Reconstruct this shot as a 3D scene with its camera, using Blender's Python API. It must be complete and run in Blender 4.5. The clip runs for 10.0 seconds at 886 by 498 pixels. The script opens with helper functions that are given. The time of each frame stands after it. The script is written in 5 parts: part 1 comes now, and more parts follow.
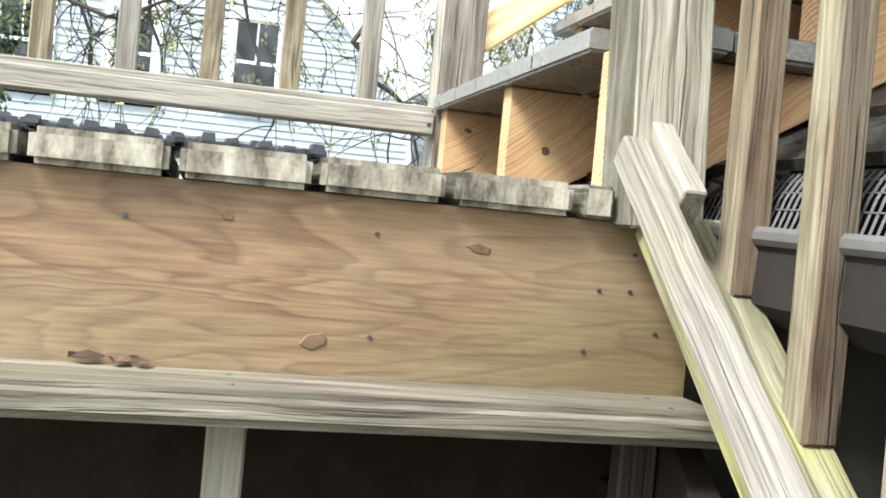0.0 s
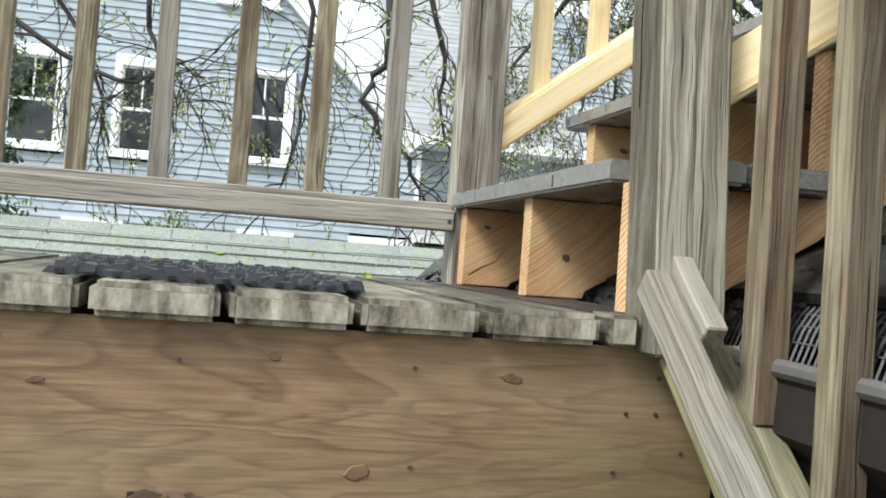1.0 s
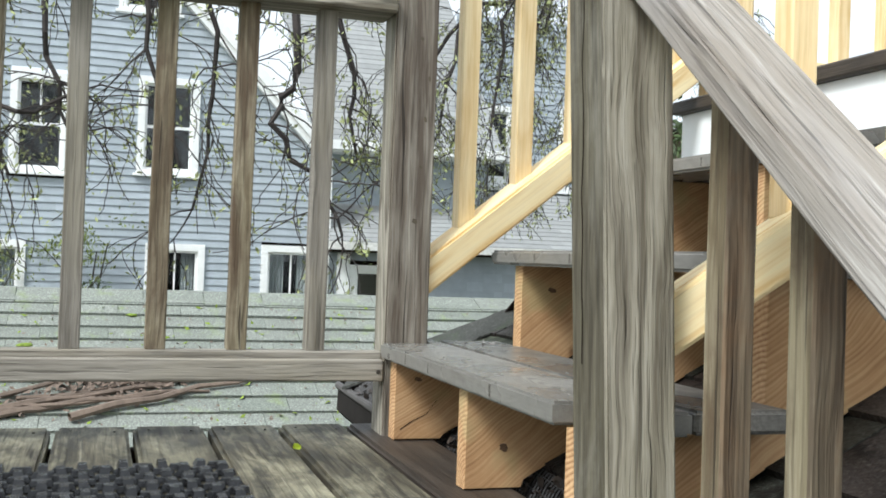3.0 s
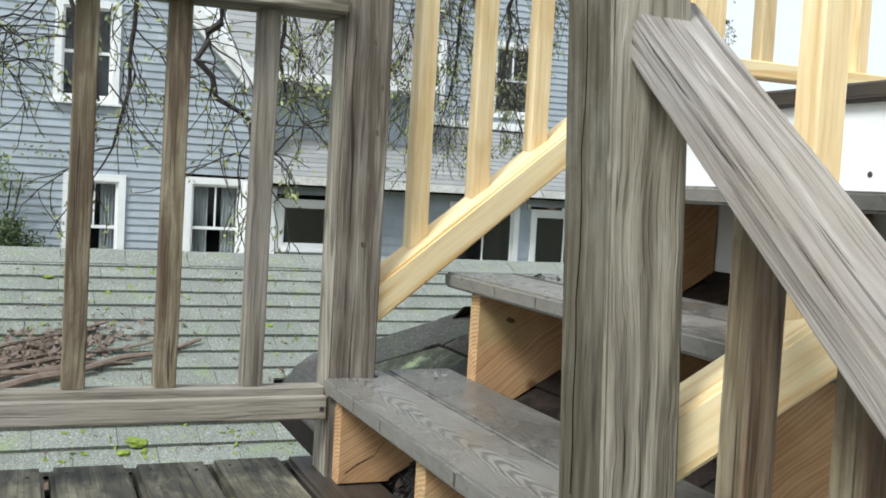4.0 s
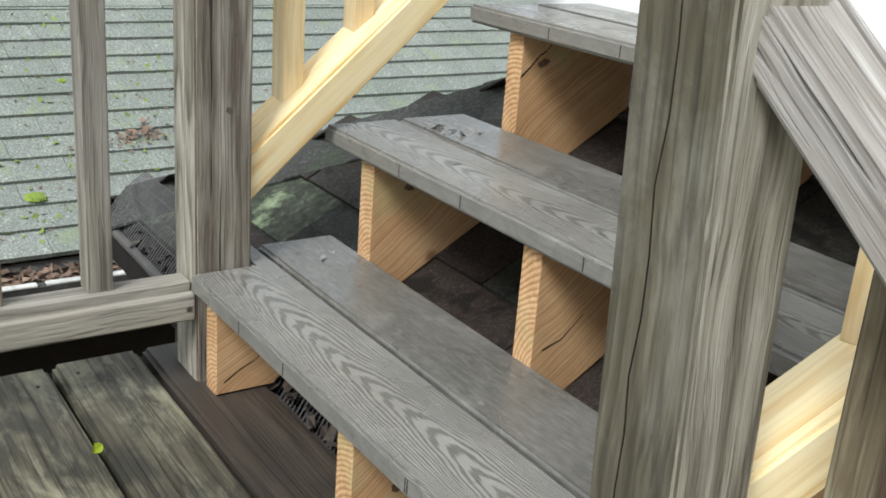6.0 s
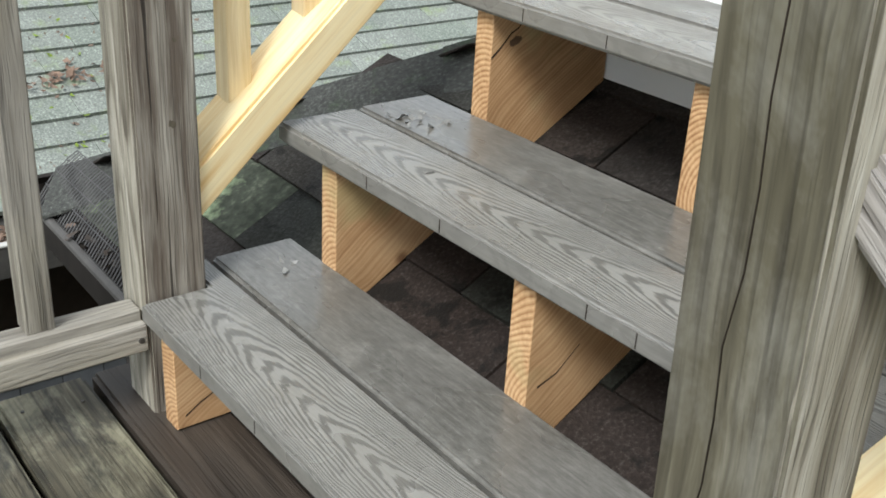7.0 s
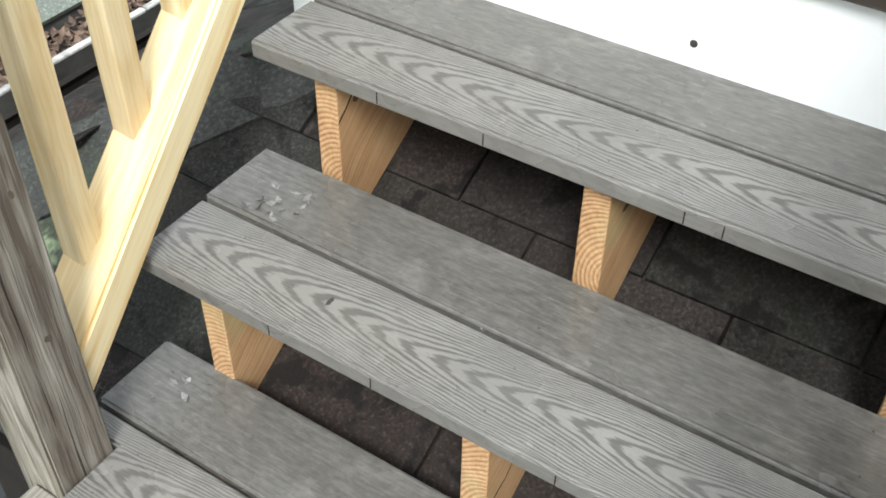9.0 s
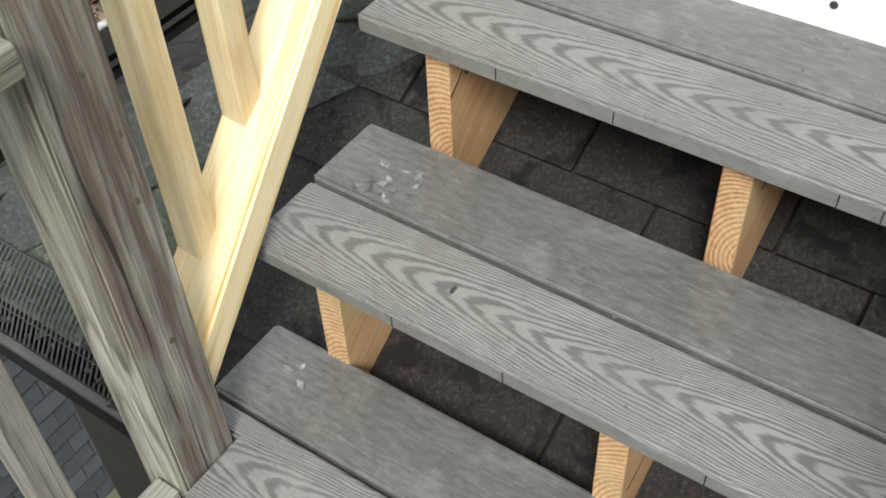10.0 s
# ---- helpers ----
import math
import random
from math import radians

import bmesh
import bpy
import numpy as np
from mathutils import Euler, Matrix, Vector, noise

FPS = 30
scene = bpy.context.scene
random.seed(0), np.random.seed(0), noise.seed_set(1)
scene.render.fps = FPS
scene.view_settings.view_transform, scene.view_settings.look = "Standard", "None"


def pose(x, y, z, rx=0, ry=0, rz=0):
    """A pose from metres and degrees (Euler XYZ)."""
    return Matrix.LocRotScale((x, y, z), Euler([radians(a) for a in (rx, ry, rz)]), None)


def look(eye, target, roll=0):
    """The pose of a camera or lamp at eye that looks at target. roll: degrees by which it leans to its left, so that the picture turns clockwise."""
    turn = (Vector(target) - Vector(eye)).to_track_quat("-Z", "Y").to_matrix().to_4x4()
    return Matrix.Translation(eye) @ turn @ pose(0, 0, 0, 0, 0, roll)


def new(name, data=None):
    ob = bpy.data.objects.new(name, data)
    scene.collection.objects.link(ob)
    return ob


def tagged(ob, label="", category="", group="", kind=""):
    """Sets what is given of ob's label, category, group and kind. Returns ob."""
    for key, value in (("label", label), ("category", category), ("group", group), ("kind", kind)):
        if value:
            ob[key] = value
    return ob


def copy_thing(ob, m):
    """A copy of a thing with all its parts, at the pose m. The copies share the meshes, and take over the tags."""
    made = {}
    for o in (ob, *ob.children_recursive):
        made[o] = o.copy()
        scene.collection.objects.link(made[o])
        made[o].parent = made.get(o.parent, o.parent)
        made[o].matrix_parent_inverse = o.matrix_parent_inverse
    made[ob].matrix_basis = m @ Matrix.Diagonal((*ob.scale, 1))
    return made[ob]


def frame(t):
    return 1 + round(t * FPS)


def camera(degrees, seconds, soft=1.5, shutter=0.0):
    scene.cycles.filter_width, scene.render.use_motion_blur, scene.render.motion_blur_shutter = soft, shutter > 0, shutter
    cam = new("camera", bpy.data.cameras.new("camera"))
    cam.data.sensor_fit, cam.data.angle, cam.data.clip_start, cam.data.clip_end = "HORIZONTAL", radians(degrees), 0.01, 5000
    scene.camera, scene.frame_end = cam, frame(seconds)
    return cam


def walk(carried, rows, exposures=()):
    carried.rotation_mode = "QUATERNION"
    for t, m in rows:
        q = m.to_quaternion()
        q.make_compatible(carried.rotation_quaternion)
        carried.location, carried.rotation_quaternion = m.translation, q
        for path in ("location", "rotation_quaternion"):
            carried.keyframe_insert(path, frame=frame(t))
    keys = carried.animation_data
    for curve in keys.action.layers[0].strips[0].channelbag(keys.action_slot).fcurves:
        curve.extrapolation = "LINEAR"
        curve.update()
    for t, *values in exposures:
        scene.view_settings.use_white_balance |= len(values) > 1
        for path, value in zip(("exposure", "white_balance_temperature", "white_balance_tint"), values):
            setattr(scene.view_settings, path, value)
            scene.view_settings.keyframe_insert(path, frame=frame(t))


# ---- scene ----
cam = camera(45.9, 10.0, soft=1.8)
PATH = [
    (0, (-0.414, -1.089, -0.075), (0.063, 0.853, -0.115), 5.4),
    (0.5, (-0.439, -1.115, -0.044), (-0.036, 0.844, -0.028), 5.0),
    (1, (-0.467, -1.142, 0.025), (-0.009, 0.805, 0.066), 4.3),
    (1.5, (-0.472, -1.231, 0.089), (0.103, 0.682, -0.014), 3.3),
    (2, (-0.489, -1.306, 0.191), (0.094, 0.605, 0.095), 1.7),
    (2.5, (-0.471, -1.209, 0.269), (0.118, 0.701, 0.21), 1.2),
    (3, (-0.499, -1.082, 0.353), (0.119, 0.82, 0.375), 2.1),
    (4.5, (-0.487, -0.776, 0.59), (0.3, 1.045, 0.336), 3.8),
    (5, (-0.469, -0.639, 0.613), (0.261, 1.18, 0.216), 4.8),
    (5.5, (-0.514, -0.568, 0.742), (0.426, 1.119, 0.221), 4.5),
    (6, (-0.497, -0.467, 0.781), (0.586, 1.073, 0.103), 4.5),
    (7.3, (-0.426, -0.205, 0.982), (0.747, 1.105, 0.028), 2.7),
    (7.5, (-0.435, -0.151, 1.06), (0.825, 1.031, 0.052), 4.4),
    (8, (-0.414, -0.081, 1.151), (0.917, 0.878, 0.006), 5.5),
    (8.5, (-0.386, 0.011, 1.206), (0.891, 0.816, -0.104), 5.0),
    (9, (-0.354, 0.112, 1.336), (0.892, 0.906, -0.012), 0.8),
    (9.5, (-0.324, 0.136, 1.357), (0.79, 0.994, -0.065), -3.9),
    (10, (-0.332, 0.247, 1.352), (0.784, 1.058, -0.097), -3.0),
]
walk(cam, [(t, look(eye, target, roll)) for t, eye, target, roll in PATH],
     [(t, stops, 6120, 6) for t, stops in ((0, 2.1), (0.5, 1.7), (1, 1.25), (1.5, 1.2), (2.5, 1.1), (3.2, 0.87), (4.5, 0.72), (6, 0.77), (7.5, 0.9), (9, 0.98), (10, 0.84))])

# ---- daylight: bright overcast sky with a very soft sun ----
world = bpy.data.worlds.new("overcast_sky")
scene.world = world
world.use_nodes = True
wn = world.node_tree
for n in list(wn.nodes):
    wn.nodes.remove(n)
sky = wn.nodes.new("ShaderNodeTexSky")
sky.sky_type = "NISHITA"
sky.sun_disc = False
sky.sun_elevation = radians(48)
sky.sun_rotation = radians(-118)
sky.air_density, sky.dust_density, sky.ozone_density = 1.0, 6.0, 1.0
soft = wn.nodes.new("ShaderNodeMix")
soft.data_type = "RGBA"
soft.inputs[0].default_value = 0.72
soft.inputs[7].default_value = (9.0, 9.3, 9.6, 1)
wn.links.new(sky.outputs[0], soft.inputs[6])
bg = wn.nodes.new("ShaderNodeBackground")
bg.inputs[1].default_value = 0.085
wn.links.new(soft.outputs[2], bg.inputs[0])
wout = wn.nodes.new("ShaderNodeOutputWorld")
wn.links.new(bg.outputs[0], wout.inputs[0])

sun_data = bpy.data.lights.new("sun", "SUN")
sun_data.energy = 2.3
sun_data.angle = radians(18)
sun_data.color = (1.0, 0.98, 0.955)
sun = new("sun", sun_data)
sun.matrix_world = look((-7, -3.7, 9), (0, 0, 0))

# ---- materials ----


class Nodes:
    """A small builder for node materials."""

    def __init__(self, name):
        self.mat = bpy.data.materials.new(name)
        self.mat.use_nodes = True
        self.t = self.mat.node_tree
        for n in list(self.t.nodes):
            self.t.nodes.remove(n)
        self.out = self.t.nodes.new("ShaderNodeOutputMaterial")
        self.bsdf = self.t.nodes.new("ShaderNodeBsdfPrincipled")
        self.t.links.new(self.bsdf.outputs[0], self.out.inputs[0])

    def put(self, socket, value):
        if isinstance(value, bpy.types.NodeSocket):
            self.t.links.new(value, socket)
        elif isinstance(value, tuple) and len(value) == 3 and socket.type == "RGBA":
            socket.default_value = (*value, 1)
        else:
            socket.default_value = value

    def math(self, op, a, b=0.0, c=None, clamp=False):
        n = self.t.nodes.new("ShaderNodeMath")
        n.operation, n.use_clamp = op, clamp
        self.put(n.inputs[0], a), self.put(n.inputs[1], b)
        if c is not None:
            self.put(n.inputs[2], c)
        return n.outputs[0]

    def vmath(self, op, a, b):
        n = self.t.nodes.new("ShaderNodeVectorMath")
        n.operation = op
        self.put(n.inputs[0], a), self.put(n.inputs[1], b)
        return n.outputs[0]

    def coords(self, random_shift=True):
        n = self.t.nodes.new("ShaderNodeTexCoord")
        co = n.outputs["Object"]
        if random_shift:
            info = self.t.nodes.new("ShaderNodeObjectInfo")
            c = self.t.nodes.new("ShaderNodeCombineXYZ")
            for i, f in enumerate((31.0, 7.3, 11.9)):
                self.put(c.inputs[i], self.math("MULTIPLY", info.outputs["Random"], f))
            co = self.vmath("ADD", co, c.outputs[0])
        return co

    def rand(self):
        return self.t.nodes.new("ShaderNodeObjectInfo").outputs["Random"]

    def island(self):
        return self.t.nodes.new("ShaderNodeNewGeometry").outputs["Random Per Island"]

    def noise(self, co, scale=1.0, detail=4.0, rough=0.55, distortion=0.0):
        n = self.t.nodes.new("ShaderNodeTexNoise")
        self.put(n.inputs["Vector"], co)
        n.inputs["Scale"].default_value = scale
        n.inputs["Detail"].default_value = detail
        n.inputs["Roughness"].default_value = rough
        n.inputs["Distortion"].default_value = distortion
        return n.outputs[0]

    def wave(self, co, scale, distortion=3.0, detail=2.0, dscale=1.0, kind="BANDS", axis="DIAGONAL"):
        n = self.t.nodes.new("ShaderNodeTexWave")
        n.wave_type = kind
        if kind == "BANDS":
            n.bands_direction = axis
        else:
            n.rings_direction = axis
        self.put(n.inputs["Vector"], co)
        for key, v in (("Scale", scale), ("Distortion", distortion), ("Detail", detail), ("Detail Scale", dscale)):
            n.inputs[key].default_value = v
        return n.outputs["Fac"]

    def voronoi(self, co, scale, feature="F1"):
        n = self.t.nodes.new("ShaderNodeTexVoronoi")
        n.feature = feature
        self.put(n.inputs["Vector"], co)
        n.inputs["Scale"].default_value = scale
        return n.outputs["Distance"]

    def ramp(self, fac, stops):
        n = self.t.nodes.new("ShaderNodeValToRGB")
        self.put(n.inputs[0], fac)
        els = n.color_ramp.elements
        while len(els) < len(stops):
            els.new(0.5)
        for e, (pos, col) in zip(els, stops):
            e.position = pos
            e.color = (*col, 1) if isinstance(col, tuple) else (col, col, col, 1)
        return n.outputs[0]

    def mix(self, fac, a, b, blend="MIX"):
        n = self.t.nodes.new("ShaderNodeMix")
        n.data_type, n.blend_type = "RGBA", blend
        self.put(n.inputs[0], fac), self.put(n.inputs[6], a), self.put(n.inputs[7], b)
        return n.outputs[2]

    def bump(self, height, distance=0.001, strength=1.0):
        n = self.t.nodes.new("ShaderNodeBump")
        n.inputs["Strength"].default_value = strength
        n.inputs["Distance"].default_value = distance
        self.put(n.inputs["Height"], height)
        self.t.links.new(n.outputs[0], self.bsdf.inputs["Normal"])

    def done(self, color, rough=0.7, metal=0.0, spec=None):
        self.put(self.bsdf.inputs["Base Color"], color)
        self.put(self.bsdf.inputs["Roughness"], rough)
        self.put(self.bsdf.inputs["Metallic"], metal)
        if spec is not None:
            self.put(self.bsdf.inputs["Specular IOR Level"], spec)
        return self.mat


def wood(name, dark, mid, light, period=0.006, ring=0.55, fibre=0.45, stain=None, stain_amount=0.0, stain_scale=3.0,
         stain2=None, stain2_amount=0.0, crack=0.0, rough=(0.6, 0.85), relief=0.0012, along=0.07, tone=0.25, spread=0.17, edge=0.10, swirl=0.016, groove=0.40):
    """Sawn wood with its grain along the object's own x."""
    g = Nodes(name)
    co = g.coords()
    sway = g.math("SUBTRACT", g.noise(g.vmath("MULTIPLY", co, (5.0, 9.0, 9.0)), 1.0, 2.0, 0.5), 0.5)
    push = g.t.nodes.new("ShaderNodeCombineXYZ")
    g.put(push.inputs[1], g.math("MULTIPLY", sway, swirl)), g.put(push.inputs[2], g.math("MULTIPLY", sway, swirl * 0.75))
    co = g.vmath("ADD", co, push.outputs[0])
    bend = g.noise(g.vmath("MULTIPLY", co, (2.2, 8.0, 8.0)), 1.0, 2.0, 0.5)
    grow_ = g.noise(g.vmath("MULTIPLY", co, (along * 12.0, 9.0, 9.0)), 1.0, 1.5, 0.4)
    rings = g.math("FRACT", g.math("MULTIPLY", g.math("ADD", grow_, g.math("MULTIPLY", bend, 0.12)), 0.085 / period))
    rings = g.ramp(rings, [(0.0, 0.1), (0.6, 0.75), (0.88, 0.6), (1.0, 0.1)])
    lines = g.noise(g.vmath("MULTIPLY", co, (4.2, 90.0, 90.0)), 1.0, 3.0, 0.62)
    fibres = g.noise(g.vmath("MULTIPLY", co, (16.0, 330.0, 330.0)), 1.0, 3.0, 0.6)
    broad = g.noise(g.vmath("MULTIPLY", co, (3.0, 14.0, 14.0)), 1.0, 4.0, 0.6)
    f = g.math("MULTIPLY", rings, ring * 0.45)
    f = g.math("ADD", f, g.math("MULTIPLY", lines, 0.55))
    f = g.math("ADD", f, g.math("MULTIPLY", fibres, fibre * 0.55))
    f = g.math("ADD", g.math("MULTIPLY", f, 0.85), g.math("MULTIPLY", broad, 0.30))
    f = g.math("SUBTRACT", f, 0.17)
    lo, hi = 0.5 - spread, 0.5 + spread
    col = g.ramp(f, [(lo, dark), (0.5, mid), (hi, light)])
    if stain:
        s = g.noise(g.vmath("MULTIPLY", co, (stain_scale, stain_scale * 2.2, stain_scale * 2.2)), 1.0, 5.0, 0.62, 0.3)
        s = g.math("MULTIPLY", g.ramp(s, [(0.54 - edge, 0.0), (0.54 + edge, 1.0)]), stain_amount)
        col = g.mix(s, col, stain)
    if stain2:
        s = g.noise(g.vmath("MULTIPLY", g.vmath("ADD", co, (5.2, 1.7, 9.1)), (3.8, 10.0, 10.0)), 1.0, 6.0, 0.7, 0.4)
        s = g.math("MULTIPLY", g.ramp(s, [(0.48, 0.0), (0.68, 1.0)]), stain2_amount)
        col = g.mix(s, col, stain2)
    height = g.math("ADD", g.math("MULTIPLY", rings, 0.3), g.math("ADD", g.math("MULTIPLY", lines, 0.9), g.math("MULTIPLY", fibres, 0.7)))
    if groove:
        # soft early wood eaten away between the harder ridges
        gr = g.noise(g.vmath("MULTIPLY", co, (4.0, 210.0, 210.0)), 1.0, 2.0, 0.5, 0.2)
        gr = g.math("MULTIPLY", g.ramp(gr, [(0.36, 1.0), (0.50, 0.0)]), groove)
        col = g.mix(gr, col, tuple(v * 0.55 for v in dark))
        height = g.math("SUBTRACT", height, g.math("MULTIPLY", gr, 1.2))
    if crack:
        c = g.noise(g.vmath("MULTIPLY", co, (2.6, 95.0, 95.0)), 1.0, 2.0, 0.5, 0.4)
        c = g.ramp(c, [(0.31, 1.0), (0.37, 0.0)])
        c = g.math("MULTIPLY", c, crack)
        col = g.mix(c, col, tuple(v * 0.25 for v in dark))
        height = g.math("SUBTRACT", height, g.math("MULTIPLY", c, 2.5))
    shade = g.math("ADD", 1.0 - tone / 2, g.math("MULTIPLY", g.rand(), tone))
    tint = g.t.nodes.new("ShaderNodeCombineColor")
    for i in range(3):
        g.put(tint.inputs[i], shade)
    col = g.mix(1.0, col, tint.outputs[0], "MULTIPLY")
    g.bump(height, relief, 0.8)
    r = g.math("ADD", rough[0], g.math("MULTIPLY", broad, rough[1] - rough[0]))
    return g.done(col, r, spec=0.3)


GREY = wood("weathered_grey_wood", (0.125, 0.108, 0.082), (0.325, 0.298, 0.240), (0.49, 0.46, 0.395), stain=(0.23, 0.21, 0.15),
            stain_amount=0.45, stain2=(0.09, 0.068, 0.05), stain2_amount=0.22, crack=0.6, period=0.009, ring=0.8, swirl=0.026)
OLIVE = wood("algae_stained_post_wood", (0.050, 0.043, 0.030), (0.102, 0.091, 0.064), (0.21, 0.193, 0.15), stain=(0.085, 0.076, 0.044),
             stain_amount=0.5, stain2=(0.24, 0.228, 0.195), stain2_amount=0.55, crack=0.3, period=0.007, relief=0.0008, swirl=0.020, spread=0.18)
RAIL = wood("weathered_rail_wood", (0.14, 0.125, 0.103), (0.30, 0.277, 0.237), (0.47, 0.445, 0.40), crack=0.3, period=0.012, spread=0.25,
            stain=(0.26, 0.23, 0.15), stain_amount=0.3)
HAND = wood("silvered_handrail_wood", (0.16, 0.14, 0.125), (0.36, 0.335, 0.31), (0.74, 0.72, 0.69), crack=0.6, period=0.016, ring=0.7, spread=0.23,
            stain=(0.24, 0.20, 0.15), stain_amount=0.4, rough=(0.4, 0.7), along=0.05)
BALUSTER = wood("weathered_baluster_wood", (0.12, 0.093, 0.060), (0.275, 0.238, 0.165), (0.46, 0.42, 0.325), stain=(0.19, 0.17, 0.085),
                stain_amount=0.3, stain2=(0.075, 0.045, 0.027), stain2_amount=0.8, crack=0.8, period=0.011, tone=0.3)
# for the -y faces: brown stains, with that side's shade darkening the colour
BROWN_SIDE = wood("shaded_brown_baluster_wood", (0.055, 0.034, 0.020), (0.155, 0.110, 0.070), (0.31, 0.25, 0.175), stain=(0.21, 0.185, 0.135), stain_amount=0.5,
                  stain2=(0.17, 0.085, 0.032), stain2_amount=0.45, crack=0.8, period=0.012, tone=0.25)
DECK = wood("mossy_deck_wood", (0.034, 0.029, 0.021), (0.110, 0.099, 0.068), (0.34, 0.32, 0.245), stain=(0.034, 0.032, 0.025), stain_amount=0.9,
            stain2=(0.33, 0.31, 0.215), stain2_amount=0.75, crack=0.4, period=0.010, stain_scale=8.0, edge=0.06, spread=0.20, rough=(0.4, 0.85), swirl=0.006)
DECK_DARK = wood("wet_dark_deck_wood", (0.036, 0.028, 0.022), (0.060, 0.048, 0.038), (0.098, 0.08, 0.063), period=0.010, crack=0.15,
                 stain=(0.032, 0.028, 0.024), stain_amount=0.6, stain_scale=5.0, rough=(0.3, 0.7), spread=0.24, swirl=0.006)
TREADOLD = wood("wet_old_tread_wood", (0.075, 0.062, 0.047), (0.17, 0.148, 0.113), (0.38, 0.35, 0.295), period=0.014, crack=0.25,
                stain=(0.13, 0.125, 0.08), stain_amount=0.5, rough=(0.4, 0.8))
PINE = wood("new_yellow_pine", (0.66, 0.41, 0.145), (0.86, 0.71, 0.42), (0.91, 0.81, 0.56), period=0.014, ring=0.9, fibre=0.3,
            relief=0.0004, rough=(0.5, 0.7), tone=0.12, along=0.04, spread=0.30, groove=0.10)
PINE_POST = wood("new_pine_baluster", (0.60, 0.43, 0.20), (0.79, 0.65, 0.40), (0.86, 0.75, 0.52), period=0.008, relief=0.0004,
                 rough=(0.5, 0.7), tone=0.3, stain=(0.62, 0.40, 0.17), stain_amount=0.35, spread=0.24, groove=0.12)


def stringer_wood():
    """Sawn pine whose growth rings run along the slope, with arcs on the cut ends."""
    g = Nodes("sawn_orange_pine")
    co = g.coords()
    sep = g.t.nodes.new("ShaderNodeSeparateXYZ")
    g.put(sep.inputs[0], g.coords(False))
    info = g.rand()
    u = g.math("ADD", g.math("MULTIPLY", sep.outputs[0], 0.80), g.math("MULTIPLY", sep.outputs[2], 0.60))
    v = g.math("SUBTRACT", g.math("MULTIPLY", sep.outputs[2], 0.80), g.math("MULTIPLY", sep.outputs[0], 0.60))
    wave_ = g.math("MULTIPLY", g.noise(co, 6.0, 2.0, 0.5), 0.05)
    v = g.math("ADD", g.math("ADD", v, wave_), g.math("MULTIPLY", info, 0.08))
    dy = g.math("ADD", sep.outputs[1], 0.035)
    dist = g.math("SQRT", g.math("ADD", g.math("MULTIPLY", v, v), g.math("MULTIPLY", dy, dy)))
    rings = g.math("FRACT", g.math("MULTIPLY", dist, 165.0))
    rings = g.ramp(rings, [(0.0, 0.15), (0.55, 0.8), (0.85, 0.55), (1.0, 0.1)])
    saw = g.t.nodes.new("ShaderNodeCombineXYZ")
    g.put(saw.inputs[0], g.math("MULTIPLY", u, 3.0)), g.put(saw.inputs[1], g.math("MULTIPLY", v, 160.0)), g.put(saw.inputs[2], g.math("MULTIPLY", sep.outputs[1], 160.0))
    fibre = g.noise(saw.outputs[0], 1.0, 4.0, 0.6)
    broad = g.noise(co, 9.0, 4.0, 0.6)
    nx = g.t.nodes.new("ShaderNodeSeparateXYZ")
    g.put(nx.inputs[0], g.t.nodes.new("ShaderNodeNewGeometry").outputs["Normal"])
    cut = g.ramp(g.math("ABSOLUTE", nx.outputs[0]), [(0.5, 0.22), (0.9, 0.55)])
    f = g.math("ADD", g.math("MULTIPLY", g.math("SUBTRACT", rings, 0.5), cut), g.math("ADD", g.math("MULTIPLY", fibre, 0.55), g.math("MULTIPLY", broad, 0.5)))
    col = g.ramp(f, [(0.22, (0.23, 0.105, 0.038)), (0.52, (0.45, 0.265, 0.125)), (0.82, (0.66, 0.45, 0.25))])
    knots = g.voronoi(g.vmath("MULTIPLY", co, (1.0, 0.6, 1.0)), 7.0)
    col = g.mix(g.ramp(knots, [(0.05, 0.85), (0.11, 0.0)]), col, (0.16, 0.075, 0.03))
    green = g.noise(g.vmath("ADD", co, (2.0, 5.0, 1.0)), 8.0, 3.0, 0.5)
    col = g.mix(g.math("MULTIPLY", g.ramp(green, [(0.60, 0.0), (0.70, 1.0)]), 0.4), col, (0.36, 0.34, 0.16))
    g.bump(f, 0.001)
    return g.done(col, 0.72)


STRINGER = stringer_wood()


def end_grain():
    g = Nodes("weathered_end_grain")
    co = g.coords(False)
    rings = g.wave(g.vmath("ADD", co, (0.0, 0.02, 0.07)), 50, 2.5, 2.0, 1.0, "RINGS", "X")
    n = g.noise(g.vmath("MULTIPLY", g.coords(), (40.0, 40.0, 16.0)), 1.0, 5, 0.65)
    f = g.math("ADD", g.math("MULTIPLY", rings, 0.015), g.math("MULTIPLY", n, 1.04))
    col = g.ramp(f, [(0.36, (0.06, 0.05, 0.037)), (0.52, (0.21, 0.185, 0.14)), (0.72, (0.42, 0.39, 0.31))])
    g.bump(f, 0.002)
    return g.done(col, 0.85)


END = end_grain()


